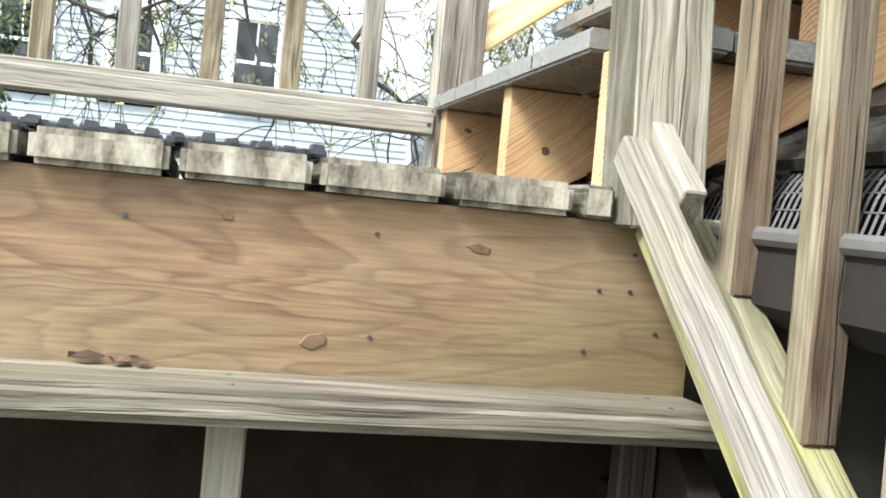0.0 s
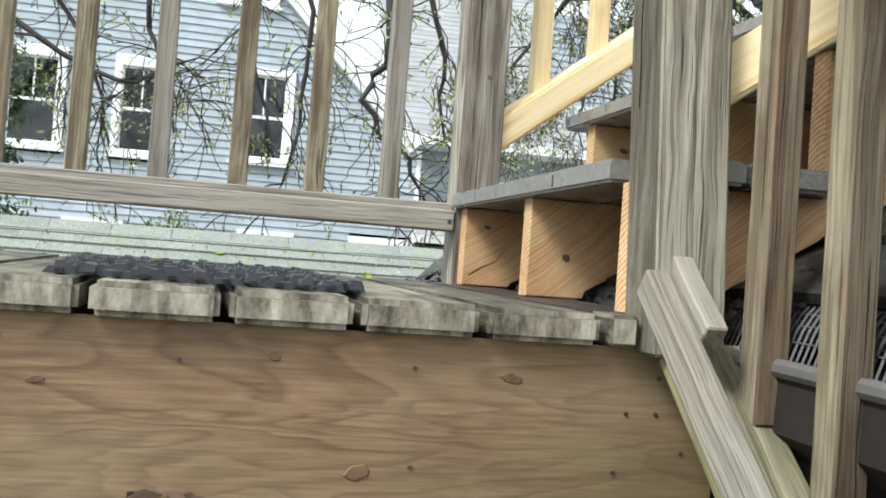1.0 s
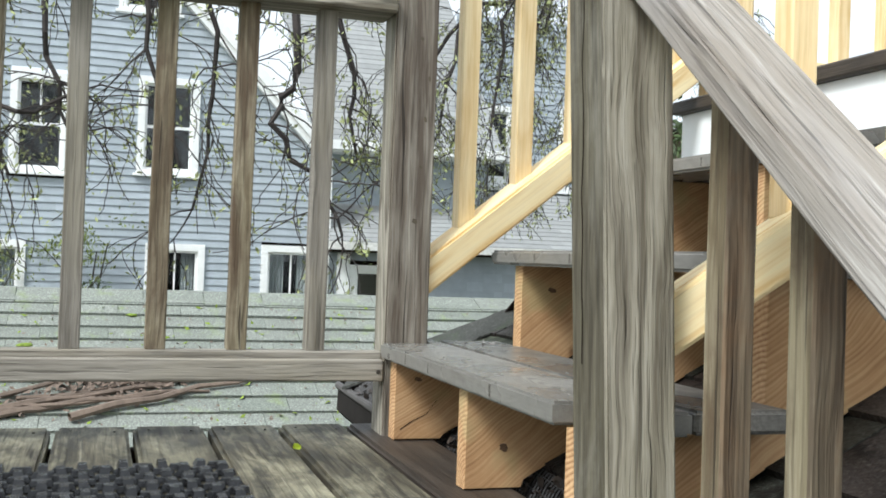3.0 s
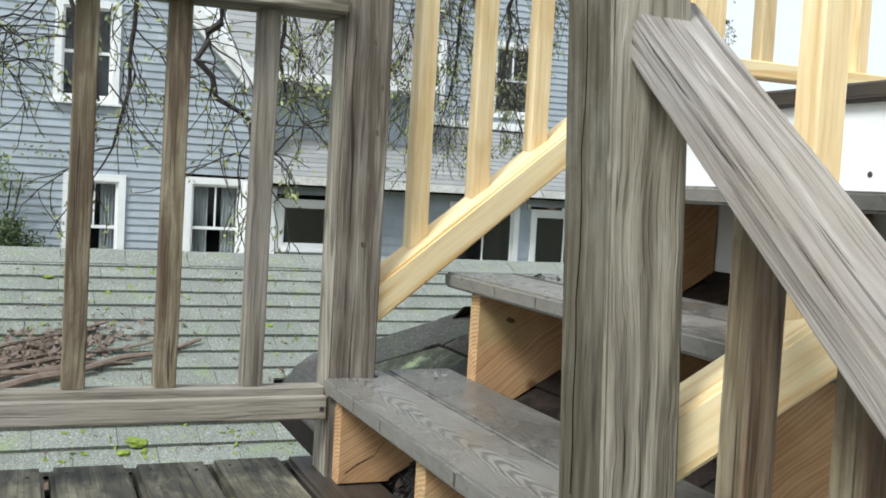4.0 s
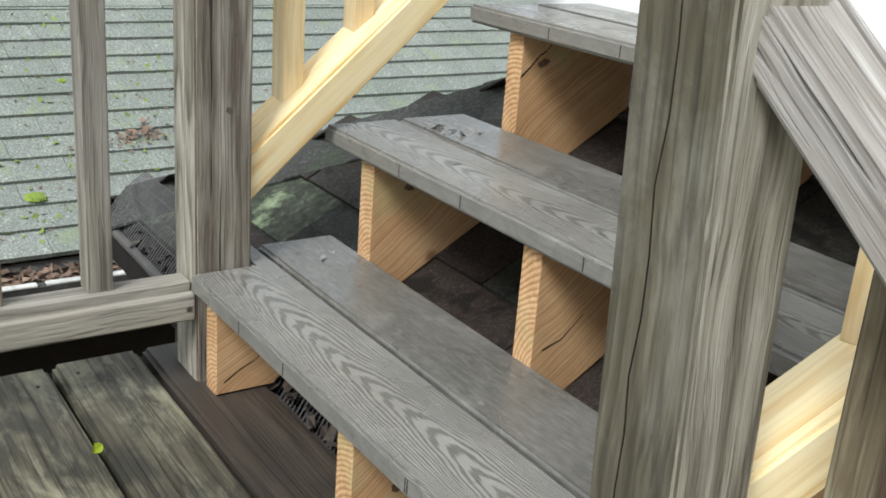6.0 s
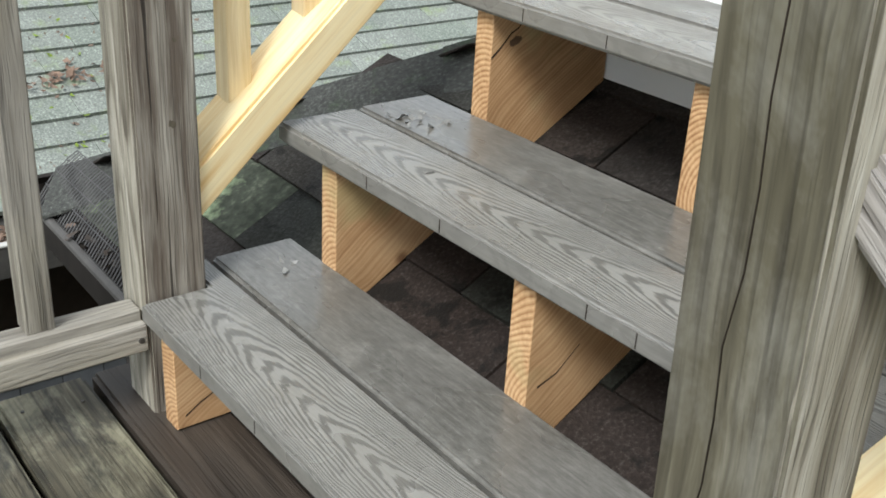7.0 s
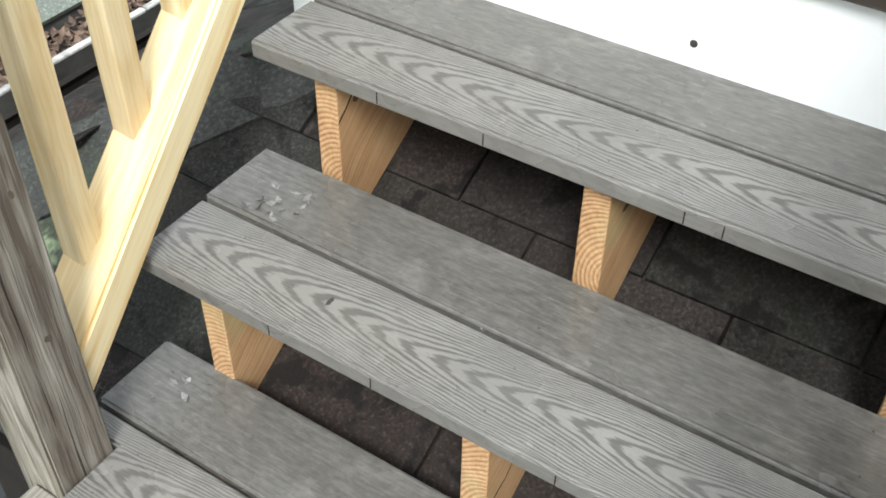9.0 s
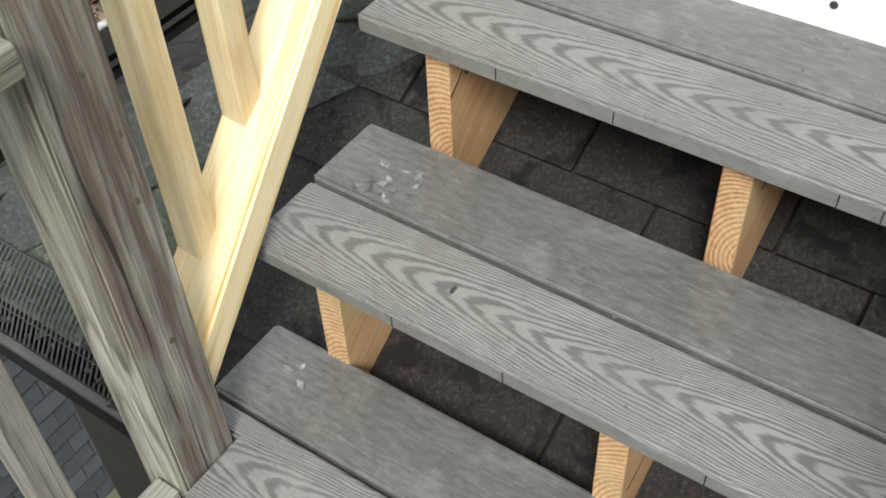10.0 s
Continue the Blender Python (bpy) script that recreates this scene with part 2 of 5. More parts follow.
def plywood():
    g = Nodes("stained_plywood")
    co = g.coords(False)
    flow = g.noise(g.vmath("MULTIPLY", co, (1.7, 4.0, 10.5)), 1.0, 3.0, 0.5, 0.7)
    lines = g.math("FRACT", g.math("MULTIPLY", flow, 13.0))
    lines = g.ramp(lines, [(0.0, 0.30), (0.35, 0.62), (0.80, 0.78), (0.92, 0.6), (1.0, 0.30)])
    fibres = g.noise(g.vmath("MULTIPLY", co, (14.0, 40.0, 230.0)), 1.0, 4.0, 0.6)
    f = g.math("ADD", g.math("MULTIPLY", lines, 0.4), g.math("MULTIPLY", fibres, 0.6))
    col = g.ramp(f, [(0.25, (0.070, 0.036, 0.018)), (0.5, (0.165, 0.098, 0.050)), (0.78, (0.29, 0.19, 0.105))])
    worn = g.noise(g.vmath("MULTIPLY", co, (3.0, 3.0, 5.0)), 1.0, 4.0, 0.6)
    col = g.mix(g.math("MULTIPLY", g.ramp(worn, [(0.45, 0.0), (0.68, 1.0)]), 0.5), col, (0.25, 0.19, 0.115))
    sep = g.t.nodes.new("ShaderNodeSeparateXYZ")
    g.put(sep.inputs[0], co)
    # algae creeping up from the wet tread
    rise = g.math("ADD", g.math("MULTIPLY", sep.outputs[2], -7.0), g.math("MULTIPLY", worn, 1.2))
    algae = g.ramp(rise, [(0.50, 0.0), (0.95, 1.0)])
    algae = g.math("MULTIPLY", algae, g.ramp(sep.outputs[0], [(0.25, 0.2), (0.75, 0.9)]))
    col = g.mix(g.math("MULTIPLY", algae, 0.65), col, (0.12, 0.115, 0.04))
    damp = g.noise(g.vmath("ADD", g.vmath("MULTIPLY", co, (2.5, 2.5, 7.0)), (8.0, 0.0, 3.0)), 1.0, 5.0, 0.65)
    col = g.mix(g.math("MULTIPLY", g.ramp(damp, [(0.5, 0.0), (0.64, 1.0)]), 0.5), col, (0.085, 0.05, 0.028))
    g.bump(f, 0.0008)
    return g.done(col, 0.7)


PLY = plywood()


def composite(name, strong):
    """Grey composite decking with an embossed cathedral grain along x."""
    g = Nodes(name)
    co = g.coords(False)
    fine = g.noise(g.vmath("MULTIPLY", co, (14.0, 260.0, 260.0)), 1.0, 3.0, 0.6)
    broad = g.noise(co, 5.0, 4.0, 0.6)
    if strong:
        info = g.rand()
        sep = g.t.nodes.new("ShaderNodeSeparateXYZ")
        g.put(sep.inputs[0], co)
        shift = g.math("ADD", 0.10, g.math("MULTIPLY", info, 0.5))
        bend = g.noise(g.vmath("MULTIPLY", co, (4.0, 12.0, 9.0)), 1.0, 3.0, 0.55)
        cx = g.math("MULTIPLY", g.math("ADD", sep.outputs[0], shift), 0.060)
        cy = g.math("ADD", sep.outputs[1], g.math("MULTIPLY", g.math("SUBTRACT", bend, 0.5), 0.035))
        com = g.t.nodes.new("ShaderNodeCombineXYZ")
        g.put(com.inputs[0], cx), g.put(com.inputs[1], cy)
        rings = g.wave(com.outputs[0], 112.0, 2.4, 2.5, 2.0, "RINGS", "Z")
        rings = g.ramp(rings, [(0.15, 0.0), (0.62, 1.0)])
        # the grain is pressed into the top only
        nz = g.t.nodes.new("ShaderNodeSeparateXYZ")
        g.put(nz.inputs[0], g.t.nodes.new("ShaderNodeNewGeometry").outputs["Normal"])
        level = g.ramp(nz.outputs[2], [(0.6, 0.15), (0.95, 1.0)])
        depth = g.math("MULTIPLY", level, g.ramp(broad, [(0.3, 0.35), (0.6, 1.0)]))
        rings = g.math("ADD", 0.5, g.math("MULTIPLY", g.math("SUBTRACT", rings, 0.5), depth))
        f = g.math("ADD", g.math("MULTIPLY", rings, 0.62), g.math("ADD", g.math("MULTIPLY", fine, 0.38), g.math("MULTIPLY", g.math("SUBTRACT", broad, 0.5), 0.3)))
        col = g.ramp(f, [(0.12, (0.092, 0.088, 0.079)), (0.5, (0.168, 0.161, 0.146)), (0.9, (0.252, 0.243, 0.222))])
    else:
        mottle = g.noise(g.vmath("MULTIPLY", co, (45.0, 120.0, 120.0)), 1.0, 5.0, 0.7)
        f = g.math("ADD", g.math("MULTIPLY", fine, 0.35), g.math("ADD", g.math("MULTIPLY", mottle, 0.5), g.math("MULTIPLY", broad, 0.2)))
        col = g.ramp(f, [(0.38, (0.080, 0.076, 0.068)), (0.54, (0.132, 0.126, 0.113)), (0.70, (0.205, 0.196, 0.178))])
    spots = g.noise(g.vmath("ADD", co, (3.1, 0.7, 0.0)), 9.0, 5.0, 0.7)
    col = g.mix(g.math("MULTIPLY", g.ramp(spots, [(0.56, 0.0), (0.72, 1.0)]), 0.4), col, (0.31, 0.295, 0.265))
    specks = g.noise(g.vmath("ADD", co, (1.3, 2.7, 0.0)), 75.0, 3.0, 0.6)
    col = g.mix(g.math("MULTIPLY", g.ramp(specks, [(0.60, 0.0), (0.70, 1.0)]), 0.35), col, (0.09, 0.085, 0.075))
    g.bump(f, 0.0007 if strong else 0.0004)
    wet = g.noise(g.vmath("MULTIPLY", co, (1.0, 1.6, 1.0)), 5.0, 3.0, 0.5)
    rough = g.ramp(wet, [(0.42, 0.20), (0.62, 0.46)])
    return g.done(col, rough)


COMP = composite("grained_composite_decking", True)
COMP_PLAIN = composite("brushed_composite_decking", False)


def plain(name, color, vary=0.25, scale=20.0, rough=0.6, metal=0.0, relief=0.0, per_object=0.0, spec=None):
    g = Nodes(name)
    co = g.coords()
    n1 = g.noise(co, scale, 5.0, 0.65)
    n2 = g.noise(co, scale * 0.13, 3.0, 0.5)
    f = g.math("ADD", g.math("MULTIPLY", n1, 0.6), g.math("MULTIPLY", n2, 0.4))
    lo = tuple(max(0.0, c * (1 - vary)) for c in color)
    hi = tuple(min(1.0, c * (1 + vary)) for c in color)
    col = g.ramp(f, [(0.3, lo), (0.7, hi)])
    if per_object:
        v = g.math("ADD", 1 - per_object / 2, g.math("MULTIPLY", g.math("FRACT", g.math("ADD", g.rand(), g.island())), per_object))
        tint = g.t.nodes.new("ShaderNodeCombineColor")
        for i in range(3):
            g.put(tint.inputs[i], v)
        col = g.mix(1.0, col, tint.outputs[0], "MULTIPLY")
    if relief:
        g.bump(n1, relief)
    return g.done(col, rough, metal, spec)


def shingle(name, cols, spots=None, moss=None, grit=420.0, per=0.5, rough=0.9, wetness=0.0):
    """Mineral-surfaced roof shingles; each one has its own tone."""
    g = Nodes(name)
    co = g.coords()
    base = g.ramp(g.math("FRACT", g.math("ADD", g.rand(), g.island())), [(i / max(1, len(cols) - 1), c) for i, c in enumerate(cols)])
    grain = g.noise(co, grit, 2.0, 0.7)
    base = g.mix(g.ramp(grain, [(0.35, 0.7), (0.62, 0.0)]), base, tuple(v * 0.35 for v in cols[0]))
    base = g.mix(g.ramp(grain, [(0.58, 0.0), (0.72, 0.55)]), base, tuple(min(1, v * 2.4) for v in cols[-1]))
    worn = g.noise(co, 3.5, 4.0, 0.6)
    base = g.mix(g.ramp(worn, [(0.40, 0.35), (0.62, 0.0)]), base, tuple(v * 0.5 for v in cols[0]))
    if spots:
        s = g.noise(co, 14.0, 5.0, 0.65, 0.2)
        base = g.mix(g.ramp(s, [(0.54, 0.0), (0.61, 0.9)]), base, spots)
    if moss:
        m = g.noise(g.vmath("ADD", co, (4.0, 2.0, 1.0)), 7.0, 5.0, 0.7)
        base = g.mix(g.ramp(m, [(0.56, 0.0), (0.70, 0.7)]), base, moss)
    g.bump(grain, 0.0015)
    if wetness:
        rough = g.ramp(g.noise(co, 6.0, 3.0, 0.6), [(0.42, rough - wetness), (0.6, rough)])
    return g.done(base, rough, spec=0.14)


SHINGLE_DARK = shingle("wet_dark_shingle", [(0.036, 0.027, 0.023), (0.047, 0.040, 0.035), (0.033, 0.039, 0.032), (0.043, 0.034, 0.029), (0.036, 0.033, 0.030)],
                       spots=(0.010, 0.009, 0.008), grit=170.0, rough=0.8, wetness=0.3)
HIP_CAP = shingle("hip_cap_shingle", [(0.075, 0.076, 0.070), (0.060, 0.062, 0.056)], moss=(0.05, 0.07, 0.038), grit=120.0, rough=0.85)
SHINGLE_LIGHT = shingle("pale_green_shingle", [(0.245, 0.265, 0.235), (0.275, 0.29, 0.26), (0.22, 0.245, 0.21)], moss=(0.20, 0.245, 0.12), grit=120.0)
LICHEN = shingle("lichen_shingle", [(0.06, 0.068, 0.052), (0.075, 0.082, 0.06)], moss=(0.34, 0.42, 0.25), grit=45.0)
PALE_BIT = plain("pale_glint_and_speck", (0.19, 0.186, 0.175), 0.3, 60.0, 0.5)
MOSS = plain("moss", (0.16, 0.22, 0.03), 0.5, 60.0, 0.95, relief=0.004)
LEAF_DEAD = plain("dead_leaf", (0.135, 0.087, 0.060), 0.5, 25.0, 0.75, per_object=0.9)
TWIG = plain("dead_branch", (0.15, 0.112, 0.086), 0.4, 30.0, 0.85, relief=0.002, per_object=0.4)
BARK = plain("dark_bark", (0.034, 0.028, 0.025), 0.4, 40.0, 0.9, relief=0.003)
BUD = plain("spring_leaf", (0.27, 0.30, 0.12), 0.35, 15.0, 0.6, per_object=0.6)
EVERGREEN = plain("evergreen_leaf", (0.055, 0.085, 0.028), 0.4, 15.0, 0.6, per_object=0.8)
HEDGE = plain("hedge_leaf", (0.15, 0.19, 0.045), 0.4, 10.0, 0.7, per_object=0.7)
RUBBER = plain("black_rubber", (0.011, 0.011, 0.012), 0.4, 120.0, 0.27, relief=0.0006, per_object=0.5)
WHITE = plain("white_paint", (0.78, 0.80, 0.80), 0.04, 14.0, 0.45)
TRIM = plain("white_house_trim", (0.83, 0.84, 0.83), 0.06, 8.0, 0.55)
SIDING = plain("blue_grey_siding", (0.36, 0.405, 0.445), 0.16, 3.5, 0.75, relief=0.002, per_object=0.16)
SIDING_DARK = plain("slate_grey_wall_shingle", (0.085, 0.088, 0.095), 0.25, 20.0, 0.85, relief=0.002, per_object=0.4)
HOUSE_ROOF = plain("grey_house_roof", (0.26, 0.268, 0.265), 0.12, 9.0, 0.9, relief=0.002, per_object=0.2)
METAL = plain("grimy_gutter_metal", (0.017, 0.014, 0.012), 0.5, 12.0, 0.85, 0.0, spec=0.2)
LIP = plain("bare_gutter_lip", (0.075, 0.070, 0.066), 0.45, 14.0, 0.65, 0.1)
MESH_METAL = plain("dark_mesh_metal", (0.060, 0.058, 0.058), 0.45, 60.0, 0.75, 0.05)
GUTTER_WHITE = plain("white_gutter", (0.62, 0.62, 0.59), 0.35, 16.0, 0.55)
DIRT = plain("damp_soil", (0.045, 0.036, 0.028), 0.4, 30.0, 0.95, relief=0.006)
GROUND = plain("ground_earth", (0.10, 0.105, 0.06), 0.4, 1.2, 0.95, relief=0.01)
# near-black: old framing and cracks, and sheets that stand in for shade
DARKWOOD = plain("dark_old_framing_and_shade", (0.022, 0.016, 0.012), 0.35, 15.0, 0.85, relief=0.001, spec=0.1)
CURTAIN = plain("pale_curtain", (0.42, 0.43, 0.42), 0.2, 9.0, 0.9)
# near-black, so the unlit rooms' darkness comes from the colour
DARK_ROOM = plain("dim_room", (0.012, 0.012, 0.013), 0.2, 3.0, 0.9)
SCREW = plain("dark_screw", (0.085, 0.08, 0.072), 0.3, 200.0, 0.5, 0.6)
POST_KNOT = plain("post_knot", (0.075, 0.062, 0.040), 0.6, 160.0, 0.8, relief=0.001)
KNOT = plain("wood_knot", (0.115, 0.066, 0.036), 0.5, 90.0, 0.75, relief=0.001)
ALGAE_WOOD = wood("algae_green_wood", (0.11, 0.10, 0.06), (0.24, 0.222, 0.15), (0.39, 0.365, 0.27), period=0.012, crack=0.3,
                  stain=(0.27, 0.265, 0.075), stain_amount=0.55, stain_scale=5.0)


def window_glass():
    g = Nodes("window_glass")
    g.bsdf.inputs["Transmission Weight"].default_value = 1.0
    n = g.noise(g.coords(), 1.5, 2.0)
    g.bump(n, 0.004, 0.3)
    return g.done((0.75, 0.80, 0.82), 0.04)


GLASS = window_glass()

# ---- builders ----


def thing(name, label, category, group="", kind="", at=(0, 0, 0)):
    ob = new(name)
    ob.empty_display_size = 0.05
    ob.matrix_world = Matrix.Translation(at)
    return tagged(ob, label, category, group, kind)


def part(name, bm, material, parent=None, label="", m=None):
    me = bpy.data.meshes.new(name)
    bm.to_mesh(me)
    bm.free()
    return link_mesh(name, me, material, parent, label, m)


def link_mesh(name, me, material, parent=None, label="", m=None):
    if isinstance(material, (list, tuple)):
        if not me.materials:
            for one in material:
                me.materials.append(one)
    elif not me.materials:
        me.materials.append(material)
    ob = new(name, me)
    if m is not None:
        ob.matrix_world = m
    if parent is not None:
        base = Matrix.Identity(4)
        p = parent
        while p is not None:
            base = p.matrix_basis @ base
            p = p.parent
        ob.parent = parent
        ob.matrix_basis = base.inverted() @ (m if m is not None else Matrix.Identity(4))
    if label:
        ob["label"] = label
    return ob


def box(bm, x0, x1, y0, y1, z0, z1, mi=0):
    vs = [bm.verts.new((x, y, z)) for x in (x0, x1) for y in (y0, y1) for z in (z0, z1)]
    for q in ((0, 1, 3, 2), (4, 6, 7, 5), (0, 4, 5, 1), (2, 3, 7, 6), (0, 2, 6, 4), (1, 5, 7, 3)):
        bm.faces.new([vs[i] for i in q]).material_index = mi
    return vs


def box_part(name, x0, x1, y0, y1, z0, z1, material, parent, label="", bevel=0.0):
    """A box whose own origin is its middle."""
    c = Vector(((x0 + x1) / 2, (y0 + y1) / 2, (z0 + z1) / 2))
    bm = bmesh.new()
    box(bm, x0 - c.x, x1 - c.x, y0 - c.y, y1 - c.y, z0 - c.z, z1 - c.z)
    if bevel:
        bmesh.ops.bevel(bm, geom=bm.edges[:], offset=bevel, segments=1, affect="EDGES")
    return part(name, bm, material, parent, label, Matrix.Translation(c))


def axes(p0, p1, up=(0, 0, 1)):
    p0, p1, up = Vector(p0), Vector(p1), Vector(up)
    x = (p1 - p0).normalized()
    y = up.cross(x).normalized()
    z = x.cross(y)
    m = Matrix((x, y, z)).transposed().to_4x4()
    m.translation = p0
    return m, (p1 - p0).length


def beam_mesh(length, w, h, bevel=0.003, wobble=0.0, cuts=0, seed=0, end_mat=False, round_edges=1):
    """A plank along x from 0 to length, w wide (y) and h thick (z), with worn edges."""
    bm = bmesh.new()
    box(bm, 0, length, -w / 2, w / 2, -h / 2, h / 2)
    if bevel:
        bmesh.ops.bevel(bm, geom=bm.edges[:], offset=bevel, segments=round_edges, affect="EDGES")
    if cuts:
        rnd = random.Random(seed)
        for i in range(1, cuts + 1):
            bmesh.ops.bisect_plane(bm, geom=bm.verts[:] + bm.edges[:] + bm.faces[:], plane_co=(length * i / (cuts + 1), 0, 0), plane_no=(1, 0, 0))
        sway = [rnd.uniform(-1, 1) for _ in range(8)]
        for v in bm.verts:
            s = v.co.x / length * 7
            i = min(6, int(s))
            f = s - i
            d = sway[i] * (1 - f) + sway[i + 1] * f
            v.co.y += d * wobble + rnd.uniform(-0.3, 0.3) * wobble
            v.co.z += d * wobble * 0.5 + rnd.uniform(-0.3, 0.3) * wobble
    if end_mat:
        bm.normal_update()
        for f in bm.faces:
            if abs(f.normal.x) > 0.9:
                f.material_index = 1
    for f in bm.faces:
        f.smooth = False
    return bm


def beam(name, p0, p1, w, h, material, parent, label="", up=(0, 0, 1), bevel=0.003, wobble=0.0, cuts=0, end=None, seed=0, round_edges=1):
    m, length = axes(p0, p1, up)
    bm = beam_mesh(length, w, h, bevel, wobble, cuts, seed, end is not None, round_edges)
    return part(name, bm, [material, end] if end else material, parent, label, m)


def extrude_xz(bm, pts, y0, y1):
    """A prism from a polygon in x and z."""
    a = [bm.verts.new((x, y0, z)) for x, z in pts]
    b = [bm.verts.new((x, y1, z)) for x, z in pts]
    bm.faces.new(a)
    bm.faces.new(list(reversed(b)))
    for i in range(len(pts)):
        j = (i + 1) % len(pts)
        bm.faces.new((a[j], a[i], b[i], b[j]))
    bmesh.ops.recalc_face_normals(bm, faces=bm.faces[:])


def disc_part(name, at, normal, radius, depth, material, parent, squash=1.0, label="", sides=10):
    """A small plug: a screw head, a hole or a knot, set in a face."""
    bm = bmesh.new()
    bmesh.ops.create_cone(bm, cap_ends=True, segments=sides, radius1=radius, radius2=radius * 0.85, depth=depth)
    if "knot" in name:
        # knots are never true rounds
        for v in bm.verts:
            a = math.atan2(v.co.y, v.co.x)
            v.co *= 1.0 + 0.22 * math.sin(2 * a + at[0] * 90) + 0.12 * math.sin(5 * a + at[2] * 140)
            v.co.z = math.copysign(depth / 2, v.co.z)
    for v in bm.verts:
        v.co.x *= squash
    m = Vector(normal).to_track_quat("Z", "Y").to_matrix().to_4x4()
    m.translation = Vector(at)
    return part(name, bm, material, parent, label, m)


# ---- the plan, in metres: deck top at z = 0, its front edge at y = 0 ----
SLOPE = 0.746
RISER_X = (0.053, 0.312, 0.584)
TREAD_TOP = (0.184, 0.379, 0.571)
NOSE_X = (0.036, 0.294, 0.565)


def deck_z(y):
    """The landing falls a little towards its front edge."""
    return -0.012 * max(0.0, 1.0 - y / 0.95)


def roof_z(x):
    return 0.575 * x - 0.085


# ---- landing deck ----
deck = thing("landing_deck", "weathered plank landing deck, damp and mossy with dark stains", "deck", kind="structure")
for i in range(9):
    x1 = 0.145 - i * 0.145
    mat = DECK_DARK if i == 0 else DECK
    back = 1.098 + random.uniform(-0.006, 0.006)
    # the last board is notched round the corner post
    y0 = 0.064 if i == 0 else random.uniform(-0.004, 0.006)
    beam("deck_board", (x1 - 0.07, y0, deck_z(y0) - 0.0185), (x1 - 0.07, back, -0.019), 0.135, 0.037, mat, deck, bevel=0.007, wobble=0.0007,
         cuts=6, end=END, seed=i, round_edges=2)
beam("deck_board", (0.027, 0.0, deck_z(0) - 0.0185), (0.027, 0.063, deck_z(0.063) - 0.0185), 0.036, 0.037, DECK, deck, bevel=0.004, end=END)
for i in range(8):
    for yy in (1.03, 1.05):
        disc_part("nail", (-0.03 - i * 0.145 + (0.0 if yy < 1.04 else -0.08), yy, 0.0005), (0, 0, 1), 0.003, 0.002, SCREW, deck)
box_part("joist", -1.16, 0.14, 1.05, 1.085, -0.20, -0.040, DARKWOOD, deck)
box_part("side_joist", 0.10, 0.138, 0.062, 1.045, -0.20, -0.052, DARKWOOD, deck)

riser = thing("plywood_riser", "brown plywood riser board below the deck edge, knotty and algae-stained", "riser", kind="structure")
bm = bmesh.new()
box(bm, -0.62, 0.62, -0.0065, 0.0065, -0.105, 0.105)
part("plywood_sheet", bm, PLY, riser, m=Matrix.Translation((-0.52, 0.0285, -0.155)) @ Matrix.Diagonal((1.10, 1, 1, 1)))
for x, z, r, sq in ((-0.374, -0.083, 0.0045, 1.8), (-0.273, -0.208, 0.0105, 1.3), (-0.10, -0.094, 0.0055, 2.8), (-0.62, -0.12, 0.005, 1.8)):
    disc_part("knot", (x, 0.0215, z), (0, -1, 0), r, 0.002, KNOT, riser, sq)
for x, z in ((-0.215, -0.088), (-0.213, -0.200), (-0.476, -0.092), (0.045, -0.129), (0.033, -0.199), (0.119, -0.174), (0.085, -0.085), (0.083, -0.128),
             (-0.66, -0.075), (-0.72, -0.2)):
    disc_part("screw", (x, 0.0215, z), (0, -1, 0), 0.003, 0.002, SCREW, riser)

# ---- lower flight: the tread below the deck, with its dark underside ----
low_tread = thing("lower_tread", "old wet wooden stair tread with a rounded pale nosing", "stair tread", group="lower flight treads")
beam("tread_board", (-1.16, -0.045, -0.261), (0.165, -0.045, -0.261), 0.13, 0.036, TREADOLD, low_tread, bevel=0.010, wobble=0.0008, cuts=5,
     end=END, round_edges=3)
for x in (-1.10, -0.36, 0.10):
    for yy in (-0.075, -0.015):
        disc_part("nail", (x, yy, -0.2428), (0, 0, 1), 0.0032, 0.001, SCREW, low_tread)
for i in range(1, 5):
    copy_thing(low_tread, Matrix.Translation((0, -0.262 * i, -0.205 * i)))
carriage = thing("stair_carriage", "dark sawn stair carriages under the lower flight, with near-black sheets for the dark behind", "stair frame", kind="structure")
beam("cleat", (-0.357, 0.0, -0.283), (-0.357, 0.0, -0.62), 0.040, 0.030, RAIL, carriage, "pale weathered upright under the tread", up=(0, 1, 0))
beam("end_cleat", (0.10, 0.005, -0.283), (0.10, 0.005, -0.62), 0.045, 0.03, DECK_DARK, carriage, up=(0, 1, 0))
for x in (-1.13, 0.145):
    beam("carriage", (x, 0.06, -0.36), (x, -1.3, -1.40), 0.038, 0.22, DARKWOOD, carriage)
# added sheets close the open space; its darkness is in their colour
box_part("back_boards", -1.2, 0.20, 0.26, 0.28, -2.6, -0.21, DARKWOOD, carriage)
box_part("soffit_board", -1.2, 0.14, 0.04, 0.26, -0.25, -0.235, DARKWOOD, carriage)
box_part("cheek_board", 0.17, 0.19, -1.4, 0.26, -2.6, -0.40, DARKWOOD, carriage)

leaves_low = thing("dead_leaf", "crumpled orange-brown dead leaf on the wooden tread", "leaf", group="leaves on the tread", at=(-0.50, 0.002, -0.238))


